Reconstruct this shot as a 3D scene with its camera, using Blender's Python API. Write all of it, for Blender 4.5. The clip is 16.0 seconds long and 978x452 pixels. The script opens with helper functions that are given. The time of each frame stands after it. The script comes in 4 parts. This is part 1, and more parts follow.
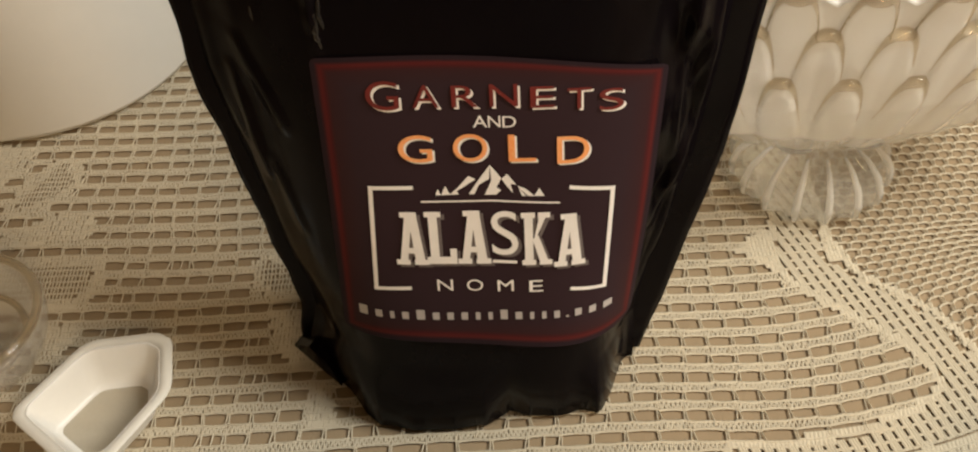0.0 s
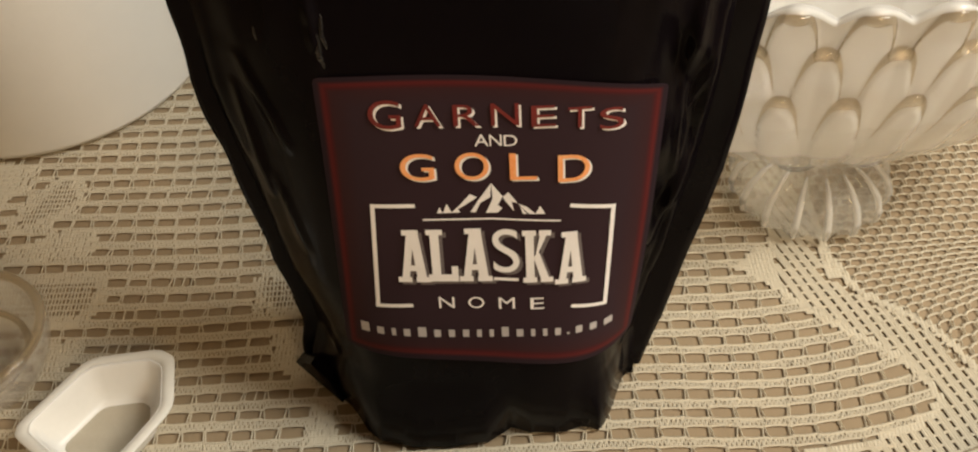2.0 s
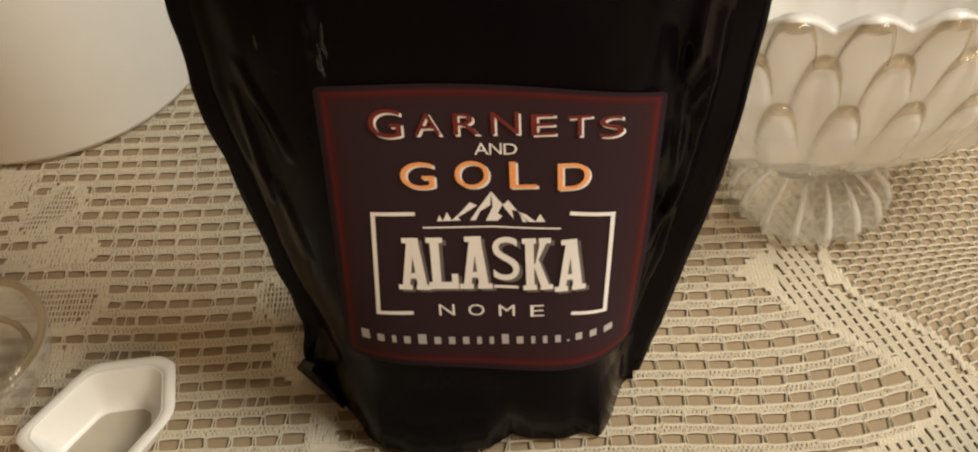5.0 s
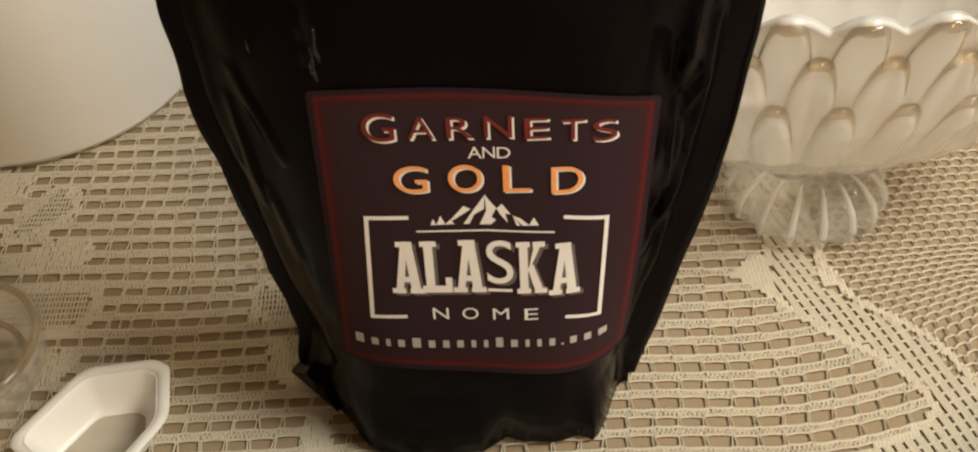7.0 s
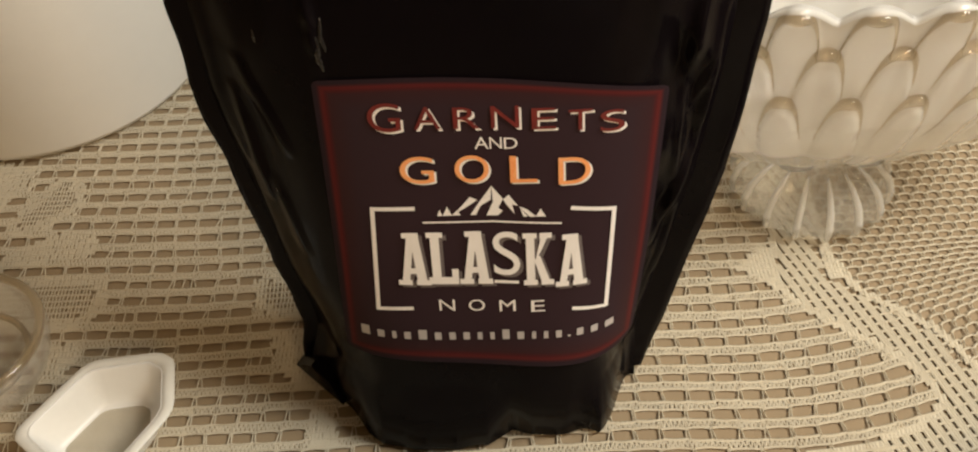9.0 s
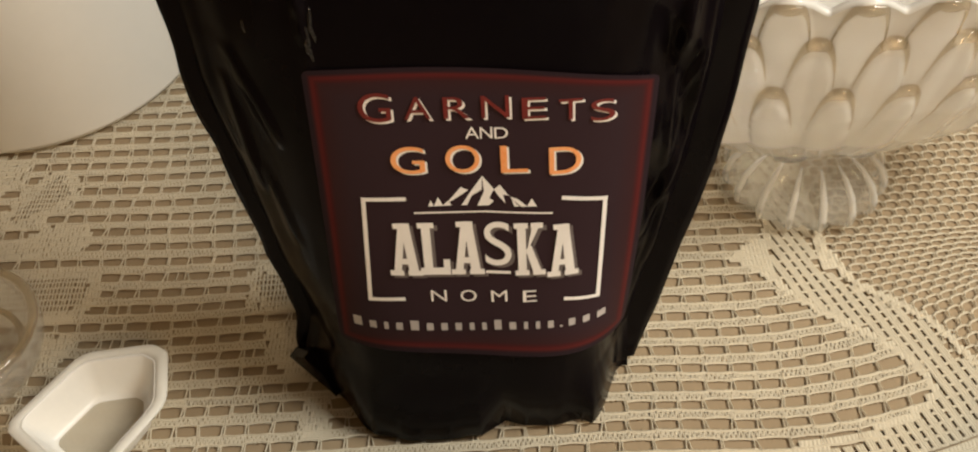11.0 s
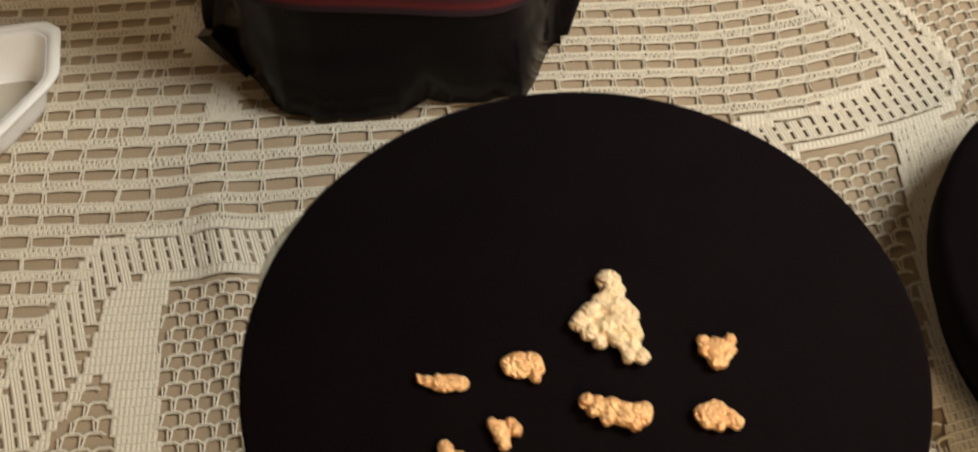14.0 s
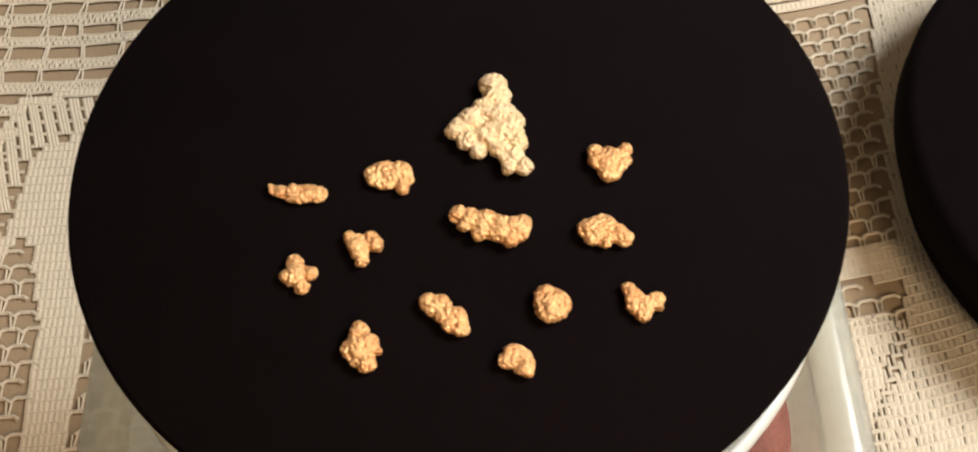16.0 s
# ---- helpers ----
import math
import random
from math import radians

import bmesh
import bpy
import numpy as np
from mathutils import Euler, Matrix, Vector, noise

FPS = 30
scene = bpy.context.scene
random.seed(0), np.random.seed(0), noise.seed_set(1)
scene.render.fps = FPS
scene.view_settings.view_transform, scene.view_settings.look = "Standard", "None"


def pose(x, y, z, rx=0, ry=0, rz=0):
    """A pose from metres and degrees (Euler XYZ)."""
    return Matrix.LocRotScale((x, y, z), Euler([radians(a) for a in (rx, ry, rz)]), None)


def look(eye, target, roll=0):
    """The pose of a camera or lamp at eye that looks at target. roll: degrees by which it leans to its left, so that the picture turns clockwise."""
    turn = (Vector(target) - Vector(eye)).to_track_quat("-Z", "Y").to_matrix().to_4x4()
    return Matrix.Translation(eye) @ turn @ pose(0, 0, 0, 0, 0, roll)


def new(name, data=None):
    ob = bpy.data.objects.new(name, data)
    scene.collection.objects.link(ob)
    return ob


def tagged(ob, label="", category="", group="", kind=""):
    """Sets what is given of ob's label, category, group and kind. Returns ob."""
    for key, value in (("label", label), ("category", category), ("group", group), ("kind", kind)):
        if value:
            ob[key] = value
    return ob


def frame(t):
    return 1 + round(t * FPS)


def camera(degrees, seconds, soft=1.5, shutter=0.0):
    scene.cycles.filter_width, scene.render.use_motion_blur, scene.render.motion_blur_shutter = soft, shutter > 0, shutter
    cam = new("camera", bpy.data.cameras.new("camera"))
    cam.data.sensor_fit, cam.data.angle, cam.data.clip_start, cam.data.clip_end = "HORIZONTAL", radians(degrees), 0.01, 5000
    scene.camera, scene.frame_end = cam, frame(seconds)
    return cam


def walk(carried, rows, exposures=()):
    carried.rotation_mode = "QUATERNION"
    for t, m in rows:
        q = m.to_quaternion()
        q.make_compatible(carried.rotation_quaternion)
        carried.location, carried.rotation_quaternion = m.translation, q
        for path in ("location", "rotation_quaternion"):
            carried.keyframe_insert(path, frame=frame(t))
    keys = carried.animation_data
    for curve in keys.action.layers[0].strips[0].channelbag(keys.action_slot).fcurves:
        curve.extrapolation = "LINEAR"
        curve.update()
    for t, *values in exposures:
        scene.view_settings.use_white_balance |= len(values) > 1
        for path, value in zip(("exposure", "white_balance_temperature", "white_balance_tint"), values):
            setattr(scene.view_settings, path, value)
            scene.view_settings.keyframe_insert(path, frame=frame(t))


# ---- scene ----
cam = camera(47.0, 16.0, soft=2.0, shutter=0.5)
PATH = [
    (0, (0.01541, -0.00166, 0.30719), (0.00564, 0.68805, -0.41683), -3.296),
    (0.5, (0.01516, -0.00282, 0.30799), (0.00584, 0.68888, -0.41413), -3.301),
    (1, (0.01556, -0.00295, 0.30988), (0.00516, 0.69268, -0.40845), -3.442),
    (1.5, (0.01495, -0.00307, 0.30990), (0.00417, 0.69743, -0.40368), -3.433),
    (2, (0.01493, -0.00247, 0.30918), (0.00634, 0.69686, -0.40557), -3.212),
    (2.5, (0.01524, -0.00125, 0.31157), (0.00703, 0.69785, -0.40342), -3.131),
    (3, (0.01556, -0.00146, 0.31209), (0.00561, 0.69775, -0.40276), -3.257),
    (3.5, (0.01560, -0.00155, 0.31160), (0.00599, 0.69863, -0.40230), -3.327),
    (4, (0.01515, -0.00171, 0.31137), (0.00532, 0.69857, -0.40244), -3.265),
    (6.5, (0.01670, -0.00133, 0.31072), (0.00724, 0.69746, -0.40455), -3.349),
    (7, (0.01707, -0.00001, 0.31173), (0.00775, 0.69836, -0.40394), -3.379),
    (7.5, (0.01630, 0.00088, 0.31053), (0.00595, 0.70007, -0.40433), -3.404),
    (8, (0.01658, 0.00083, 0.31018), (0.00623, 0.69901, -0.40567), -3.432),
    (8.5, (0.01676, 0.00084, 0.31022), (0.00673, 0.69756, -0.40705), -3.496),
    (9, (0.01527, -0.00034, 0.30958), (0.00535, 0.69656, -0.40752), -3.453),
    (11.5, (0.01825, -0.00173, 0.30733), (0.00795, 0.69079, -0.41399), -3.674),
    (12, (0.01876, -0.00193, 0.29813), (0.00757, 0.68074, -0.43251), -3.778),
    (12.5, (0.01933, -0.00967, 0.28459), (0.00672, 0.64080, -0.47483), -3.923),
    (13, (0.02181, -0.01638, 0.27553), (0.01491, 0.60080, -0.51126), -3.396),
    (13.5, (0.02979, -0.02010, 0.26408), (0.02787, 0.57604, -0.53881), -3.195),
    (14, (0.03477, -0.02207, 0.25609), (0.02793, 0.55557, -0.56017), -3.715),
    (14.5, (0.04418, -0.02348, 0.24685), (0.03141, 0.53396, -0.58327), -4.536),
    (15, (0.04698, -0.02291, 0.24186), (0.04135, 0.50290, -0.60872), -3.736),
    (15.5, (0.04576, -0.02293, 0.23778), (0.03136, 0.49154, -0.61961), -4.011),
    (16, (0.04699, -0.02311, 0.23764), (0.04017, 0.48288, -0.62487), -3.135),
]
walk(cam, [(t, look(eye, target, roll)) for t, eye, target, roll in PATH],
     exposures=[(0, 0.0, 6500, 10), (11.8, 0.0, 6500, 10), (12.6, 0.03, 5900, 4), (13.8, 0.08, 5950, 9), (14.8, 0.38, 6050, 15)])

# ---- world and light: an evening room, warm lamps added out of view ----
world = bpy.data.worlds.new("room_world")
scene.world = world
world.use_nodes = True
world.node_tree.nodes["Background"].inputs[0].default_value = (1.0, 0.70, 0.42, 1)
world.node_tree.nodes["Background"].inputs[1].default_value = 0.06


def area_lamp(name, eye, target, size, watts, colour):
    data = bpy.data.lights.new(name, "AREA")
    data.shape, data.size, data.energy, data.color = "DISK", size, watts, colour
    ob = new(name, data)
    ob.matrix_world = look(eye, target)
    return ob


# Unseen main lamp at the right, placed by where the shadows fall.
area_lamp("right_lamp_light", (0.53, 0.145, 0.65), (0.06, 0.25, 0), 0.34, 7.4, (1.0, 0.98, 0.89))
# Fill added on the camera side to brighten the label, warmer in tone.
area_lamp("front_fill_light", (0.46, -0.78, 0.78), (0.0, 0.25, 0.05), 0.45, 6.7, (1.0, 0.725, 0.43))

# ---- materials ----


def material(name, colour, rough=0.5, metal=0.0, vary=0.0, grain=0.0, vscale=40.0, gscale=600.0, second=None, **extra):
    """A procedural surface: base colour with variation at two scales and a fine bump."""
    m = bpy.data.materials.new(name)
    m.use_nodes = True
    nodes, links = m.node_tree.nodes, m.node_tree.links
    bsdf = nodes["Principled BSDF"]
    bsdf.inputs["Roughness"].default_value = rough
    bsdf.inputs["Metallic"].default_value = metal
    bsdf.inputs["Base Color"].default_value = (*colour, 1)
    for key, value in extra.items():
        bsdf.inputs[key.replace("_", " ")].default_value = value
    coord = nodes.new("ShaderNodeTexCoord")
    if vary:
        n1, n2, mix, ramp = nodes.new("ShaderNodeTexNoise"), nodes.new("ShaderNodeTexNoise"), nodes.new("ShaderNodeMath"), nodes.new("ShaderNodeMix")
        n1.inputs["Scale"].default_value, n1.inputs["Detail"].default_value = vscale, 4
        n2.inputs["Scale"].default_value, n2.inputs["Detail"].default_value = vscale * 9, 3
        links.new(coord.outputs["Object"], n1.inputs["Vector"])
        links.new(coord.outputs["Object"], n2.inputs["Vector"])
        mix.operation = "MULTIPLY_ADD"
        mix.inputs[1].default_value = 0.4
        links.new(n2.outputs[0], mix.inputs[0])
        half = nodes.new("ShaderNodeMath")
        half.operation = "MULTIPLY"
        half.inputs[1].default_value = 0.6
        links.new(n1.outputs[0], half.inputs[0])
        links.new(half.outputs[0], mix.inputs[2])
        spread = nodes.new("ShaderNodeMapRange")
        spread.inputs[1].default_value, spread.inputs[2].default_value = 0.3, 0.7
        links.new(mix.outputs[0], spread.inputs[0])
        ramp.data_type = "RGBA"
        other = second or [c * (1 - vary) for c in colour]
        ramp.inputs[6].default_value, ramp.inputs[7].default_value = (*other, 1), (*colour, 1)
        links.new(spread.outputs[0], ramp.inputs[0])
        links.new(ramp.outputs[2], bsdf.inputs["Base Color"])
    if grain:
        n3, bump = nodes.new("ShaderNodeTexNoise"), nodes.new("ShaderNodeBump")
        n3.inputs["Scale"].default_value, n3.inputs["Detail"].default_value = gscale, 5
        links.new(coord.outputs["Object"], n3.inputs["Vector"])
        bump.inputs["Strength"].default_value, bump.inputs["Distance"].default_value = grain, 0.0008
        links.new(n3.outputs[0], bump.inputs["Height"])
        links.new(bump.outputs[0], bsdf.inputs["Normal"])
    return m


LACE = material("cotton_lace", (0.605, 0.53, 0.398), 0.85, vary=0.12, grain=0.5, vscale=14, gscale=2500)
UNDER = material("under_cloth", (0.335, 0.245, 0.146), 0.8, vary=0.18, grain=0.4, vscale=9, gscale=1800)
FILM = material("black_film", (0.0048, 0.0034, 0.0042), 0.20, Specular_IOR_Level=0.095, vary=0.3, grain=0.08, vscale=30, gscale=90)
# Glossier copy of the film, used only where glints are wanted.
FILM_GLINT = material("glint_film", (0.004, 0.0035, 0.004), 0.26, Specular_IOR_Level=1.0)
PRINT_WHITE = material("print_white", (0.90, 0.86, 0.84), 0.5, vary=0.08, vscale=200)
PRINT_PALE = material("print_pale", (0.50, 0.46, 0.45), 0.5, vary=0.08, vscale=200)
PRINT_GREY = material("print_grey", (0.15, 0.125, 0.125), 0.5, vary=0.1, vscale=200)
PRINT_ORANGE = material("print_orange", (0.90, 0.30, 0.08), 0.5, vary=0.35, vscale=120, second=(0.94, 0.48, 0.22))
PRINT_RED = material("print_red", (0.20, 0.022, 0.018), 0.5, vary=0.5, vscale=120)
WHITE_PLASTIC = material("white_plastic", (0.78, 0.75, 0.70), 0.45, vary=0.05, grain=0.05, vscale=12, gscale=500)
BOAT_PLASTIC = material("milky_plastic", (0.93, 0.905, 0.855), 0.35, vary=0.05, vscale=60)
BOAT_RIM = material("milky_plastic_rim", (0.90, 0.87, 0.80), 0.40, vary=0.06, vscale=70)
# Tan of the cloth showing through is put into the floor's colour.
BOAT_FLOOR = material("tan_milky_plastic", (0.72, 0.65, 0.52), 0.35, vary=0.10, vscale=80)
GLASS = material("pressed_glass", (0.99, 0.985, 0.97), 0.02, Transmission_Weight=1.0, IOR=1.5)
# White body stands in for the brightness seen through a clear bowl.
WHITENED_GLASS = material("whitened_pressed_glass", (1.0, 0.98, 0.94), 0.10, Transmission_Weight=0.42, IOR=1.35, Coat_Weight=1.0, Coat_Roughness=0.04)
# Brown tint stands in for the dark that clear glass edges refract.
DARK_EDGE = material("darkened_edge_glass", (0.74, 0.62, 0.44), 0.05, Transmission_Weight=1.0, IOR=1.5)
FOOT_GLASS = material("fluted_glass", (0.99, 0.965, 0.89), 0.04, Transmission_Weight=0.66, IOR=1.22, Coat_Weight=1.0, Coat_Roughness=0.06)
# Whiter than the foot: the flutes' highlights are put into this colour.
RIB_HIGHLIGHT = material("highlight_rib_glass", (1.0, 0.985, 0.94), 0.05, Transmission_Weight=0.45, IOR=1.45, Coat_Weight=1.0, Coat_Roughness=0.05)
GREEN_GLASS = material("greenish_glass", (0.80, 0.87, 0.78), 0.20, Transmission_Weight=0.70, IOR=1.5)
FELT = material("black_felt", (0.0042, 0.0024, 0.0026), 0.95, Specular_IOR_Level=0.04, vary=0.3, grain=0.15, vscale=120, gscale=3500)
DARK = material("dark_metal", (0.03, 0.025, 0.022), 0.4, metal=0.8)
GOLD = material("native_gold", (0.82, 0.53, 0.235), 0.42, metal=0.62, vary=0.45, grain=0.6, vscale=380, gscale=2600, second=(0.66, 0.29, 0.10))
GOLD_QUARTZ = material("gold_with_quartz", (0.90, 0.66, 0.32), 0.44, metal=0.60, vary=0.5, grain=0.7, vscale=260, gscale=2600, second=(0.72, 0.54, 0.36))
RIM = material("pale_rim", (0.55, 0.56, 0.52), 0.30, vary=0.1, vscale=60)
PINK = material("garnet_sand", (0.46, 0.17, 0.13), 0.7, vary=0.4, grain=0.8, vscale=300, gscale=1500)
# Pale wall added close behind the table to brighten the glass bowl.
PALE_WALL = material("cream_bounce_wall", (0.80, 0.75, 0.64), 0.9, vary=0.05, grain=0.2, vscale=3, gscale=200)
# Warm wall colour, chosen to tint the bounced light.
WALL = material("room_wall", (0.72, 0.57, 0.40), 0.9, vary=0.06, grain=0.2, vscale=3, gscale=200)
WOOD = material("table_wood", (0.16, 0.08, 0.04), 0.45, vary=0.5, vscale=8)


def let_through(m, share):
    """Lets a share of the light pass straight, as a thin wall of glass or film does."""
    nodes, links = m.node_tree.nodes, m.node_tree.links
    mix, clear = nodes.new("ShaderNodeMixShader"), nodes.new("ShaderNodeBsdfTransparent")
    mix.inputs[0].default_value = share
    links.new(nodes["Principled BSDF"].outputs[0], mix.inputs[1])
    links.new(clear.outputs[0], mix.inputs[2])
    links.new(mix.outputs[0], nodes["Material Output"].inputs["Surface"])


let_through(GLASS, 0.50)
let_through(WHITENED_GLASS, 0.18)
let_through(GREEN_GLASS, 0.42)
let_through(DARK_EDGE, 0.18)
let_through(RIB_HIGHLIGHT, 0.35)
let_through(FOOT_GLASS, 0.66)
let_through(BOAT_PLASTIC, 0.24)
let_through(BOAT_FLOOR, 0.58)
let_through(BOAT_RIM, 0.40)


def label_material():
    """Dark printed paper with a soft red line inside the edge."""
    m = material("label_paper", (0.030, 0.021, 0.024), 0.65, grain=0.05, gscale=1500, Specular_IOR_Level=0.08)
    nodes, links = m.node_tree.nodes, m.node_tree.links
    uv, sep = nodes.new("ShaderNodeTexCoord"), nodes.new("ShaderNodeSeparateXYZ")
    links.new(uv.outputs["UV"], sep.inputs[0])

    def fold(out):
        a, b, c = (nodes.new("ShaderNodeMath") for _ in range(3))
        a.operation, b.operation, c.operation = "SUBTRACT", "ABSOLUTE", "SUBTRACT"
        a.inputs[1].default_value = 0.5
        c.inputs[0].default_value = 0.5
        links.new(out, a.inputs[0])
        links.new(a.outputs[0], b.inputs[0])
        links.new(b.outputs[0], c.inputs[1])
        return c.outputs[0]
    low = nodes.new("ShaderNodeMath")
    low.operation = "MINIMUM"
    links.new(fold(sep.outputs[0]), low.inputs[0])
    links.new(fold(sep.outputs[1]), low.inputs[1])
    ramp = nodes.new("ShaderNodeValToRGB")
    e = ramp.color_ramp.elements
    e[0].position, e[0].color = 0.0, (0.024, 0.015, 0.020, 1)
    e[1].position, e[1].color = 1.0, (0.034, 0.019, 0.024, 1)
    for p, c in ((0.014, (0.024, 0.014, 0.018, 1)), (0.026, (0.100, 0.016, 0.015, 1)), (0.034, (0.070, 0.013, 0.014, 1)), (0.046, (0.040, 0.017, 0.019, 1)), (0.10, (0.035, 0.0195, 0.024, 1))):
        k = e.new(p)
        k.color = c
    links.new(low.outputs[0], ramp.inputs[0])
    links.new(ramp.outputs[0], nodes["Principled BSDF"].inputs["Base Color"])
    return m


LABEL = label_material()

# ---- mesh helpers ----


def mesh_from(name, verts, faces, mat, smooth=True, parent=None, label=""):
    me = bpy.data.meshes.new(name)
    me.from_pydata([tuple(v) for v in verts], [], faces)
    me.materials.append(mat)
    if smooth:
        me.polygons.foreach_set("use_smooth", [True] * len(me.polygons))
    ob = new(name, me)
    if parent:
        ob.parent = parent
    if label:
        tagged(ob, label)
    return ob


def part(name, bm, mat, parent=None, label="", smooth=True):
    me = bpy.data.meshes.new(name)
    bm.normal_update()
    bm.to_mesh(me)
    bm.free()
    me.materials.append(mat)
    if smooth:
        me.polygons.foreach_set("use_smooth", [True] * len(me.polygons))
    ob = new(name, me)
    if parent:
        ob.parent = parent
    if label:
        tagged(ob, label)
    return ob


def lathe(profile, steps=64, wave=None, centre=(0, 0)):
    """A bmesh turned from (radius, height) pairs; wave(angle, k) scales the radius at profile row k."""
    bm = bmesh.new()
    rings = []
    for k, (r, z) in enumerate(profile):
        ring = []
        for i in range(steps):
            a = math.tau * i / steps
            f = wave(a, k) if wave else 1.0
            ring.append(bm.verts.new((centre[0] + r * f * math.cos(a), centre[1] + r * f * math.sin(a), z)))
        rings.append(ring)
    for lo, hi in zip(rings, rings[1:]):
        for i in range(steps):
            j = (i + 1) % steps
            bm.faces.new((lo[i], lo[j], hi[j], hi[i]))
    if profile[0][0] > 1e-5 and profile[0] != profile[-1]:
        bm.faces.new(rings[0][::-1])
        bm.faces.new(rings[-1])
    bmesh.ops.recalc_face_normals(bm, faces=bm.faces)
    return bm


def tube(points, radius, sides=8, closed=False):
    """A bmesh tube along a list of points; radius may be a list."""
    bm = bmesh.new()
    n = len(points)
    pts = [Vector(p) for p in points]
    rings = []
    for i, p in enumerate(pts):
        d = (pts[(i + 1) % n] - pts[i - 1]) if closed else (pts[min(i + 1, n - 1)] - pts[max(i - 1, 0)])
        q = d.to_track_quat("Z", "Y")
        r = radius[i] if isinstance(radius, list) else radius
        rings.append([bm.verts.new(p + q @ Vector((r * math.cos(math.tau * k / sides), r * math.sin(math.tau * k / sides), 0))) for k in range(sides)])
    for i in range(n if closed else n - 1):
        lo, hi = rings[i], rings[(i + 1) % n]
        for k in range(sides):
            j = (k + 1) % sides
            bm.faces.new((lo[k], lo[j], hi[j], hi[k]))
    if not closed:
        bm.faces.new(rings[0][::-1])
        bm.faces.new(rings[-1])
    bmesh.ops.recalc_face_normals(bm, faces=bm.faces)
    return bm


def block(x0, x1, y0, y1, z0, z1, bevel=0.0):
    bm = bmesh.new()
    bmesh.ops.create_cube(bm, size=1, matrix=Matrix.Translation(((x0 + x1) / 2, (y0 + y1) / 2, (z0 + z1) / 2)) @ Matrix.Diagonal((x1 - x0, y1 - y0, z1 - z0, 1)))
    if bevel:
        bmesh.ops.bevel(bm, geom=bm.edges[:], offset=bevel, segments=2, affect="EDGES")
    return bm


# ---- the unseen room that closes the place and bounces light ----
for name, box in (("wall_north", (-2.2, 2.2, 0.86, 0.96, -0.75, 1.75)), ("wall_south", (-2.2, 2.2, -1.9, -1.8, -0.75, 1.75)),
                  ("wall_west", (-2.3, -2.2, -1.9, 0.96, -0.75, 1.75)), ("wall_east", (2.2, 2.3, -1.9, 0.96, -0.75, 1.75)),
                  ("floor", (-2.3, 2.3, -1.9, 0.96, -0.85, -0.75)), ("ceiling", (-2.3, 2.3, -1.9, 0.96, 1.75, 1.85))):
    tagged(part(name, block(*box), WOOD if name == "floor" else PALE_WALL if name == "wall_north" else WALL, smooth=False), "unseen plain room surface", name.split("_")[0], kind="structure")

# ---- table, under cloth ----
table = tagged(new("table"), "wooden dining table under a lace tablecloth", "table")
part("tabletop", block(-0.75, 0.75, -0.28, 0.80, -0.034, -0.006, 0.004), WOOD, table)
for sx in (-0.69, 0.69):
    for sy in (-0.22, 0.74):
        part("leg", block(sx - 0.03, sx + 0.03, sy - 0.03, sy + 0.03, -0.75, -0.036, 0.003), WOOD, table)


def rise(x, y):
    """Soft undulation of the cloth."""
    fold = math.exp(-((x + 0.040 + 0.25 * (y - 0.15)) / 0.007) ** 2) * max(0.0, min(1.0, (0.20 - y) / 0.04))
    return 0.0012 * noise.noise((x * 16, y * 16, 0.3)) - 0.0012 + 0.0028 * fold


nx, ny = 260, 190
verts = []
for j in range(ny + 1):
    for i in range(nx + 1):
        x, y = -0.76 + 1.52 * i / nx, -0.29 + 1.10 * j / ny
        verts.append((x, y, rise(x, y) - 0.0008 + 0.0003 * noise.noise((x * 60, y * 60, 5))))
faces = [(j * (nx + 1) + i, j * (nx + 1) + i + 1, (j + 1) * (nx + 1) + i + 1, (j + 1) * (nx + 1) + i) for j in range(ny) for i in range(nx)]
tagged(mesh_from("under_cloth", verts, faces, UNDER), "tan cloth lying on the table beneath the lace", "cloth")

# ---- lace tablecloth: cords, ladders of fine threads, open cells, dense motifs ----
ROW = 0.0078
X0, X1, Y0, Y1 = -0.30, 0.36, -0.0568, 0.53


def cell_width(y):
    """The open cells of the nearer rows are drawn wider."""
    return 0.0083 if y > 0.194 else 0.0107


def edge_distance(p, loop):
    """Whether p lies inside the loop, and its distance from the loop's edge."""
    inside, best = False, 9.0
    for a, b in zip(loop, loop[1:] + loop[:1]):
        ex, ey = b[0] - a[0], b[1] - a[1]
        t = max(0.0, min(1.0, ((p[0] - a[0]) * ex + (p[1] - a[1]) * ey) / (ex * ex + ey * ey)))
        best = min(best, math.hypot(p[0] - a[0] - t * ex, p[1] - a[1] - t * ey))
        if (a[1] > p[1]) != (b[1] > p[1]) and p[0] < a[0] + ex * (p[1] - a[1]) / ey:
            inside = not inside
    return inside, best


EAST_OUTER = [(0.137, 0.56), (0.137, 0.279), (0.140, 0.272), (0.1435, 0.262), (0.151, 0.255), (0.158, 0.250), (0.165, 0.243), (0.170, 0.234), (0.175, 0.223), (0.179, 0.208),
              (0.175, 0.196), (0.163, 0.189), (0.149, 0.186), (0.129, 0.181), (0.112, 0.175), (0.101, 0.174), (0.102, 0.162), (0.105, 0.14), (0.11, -0.06)]
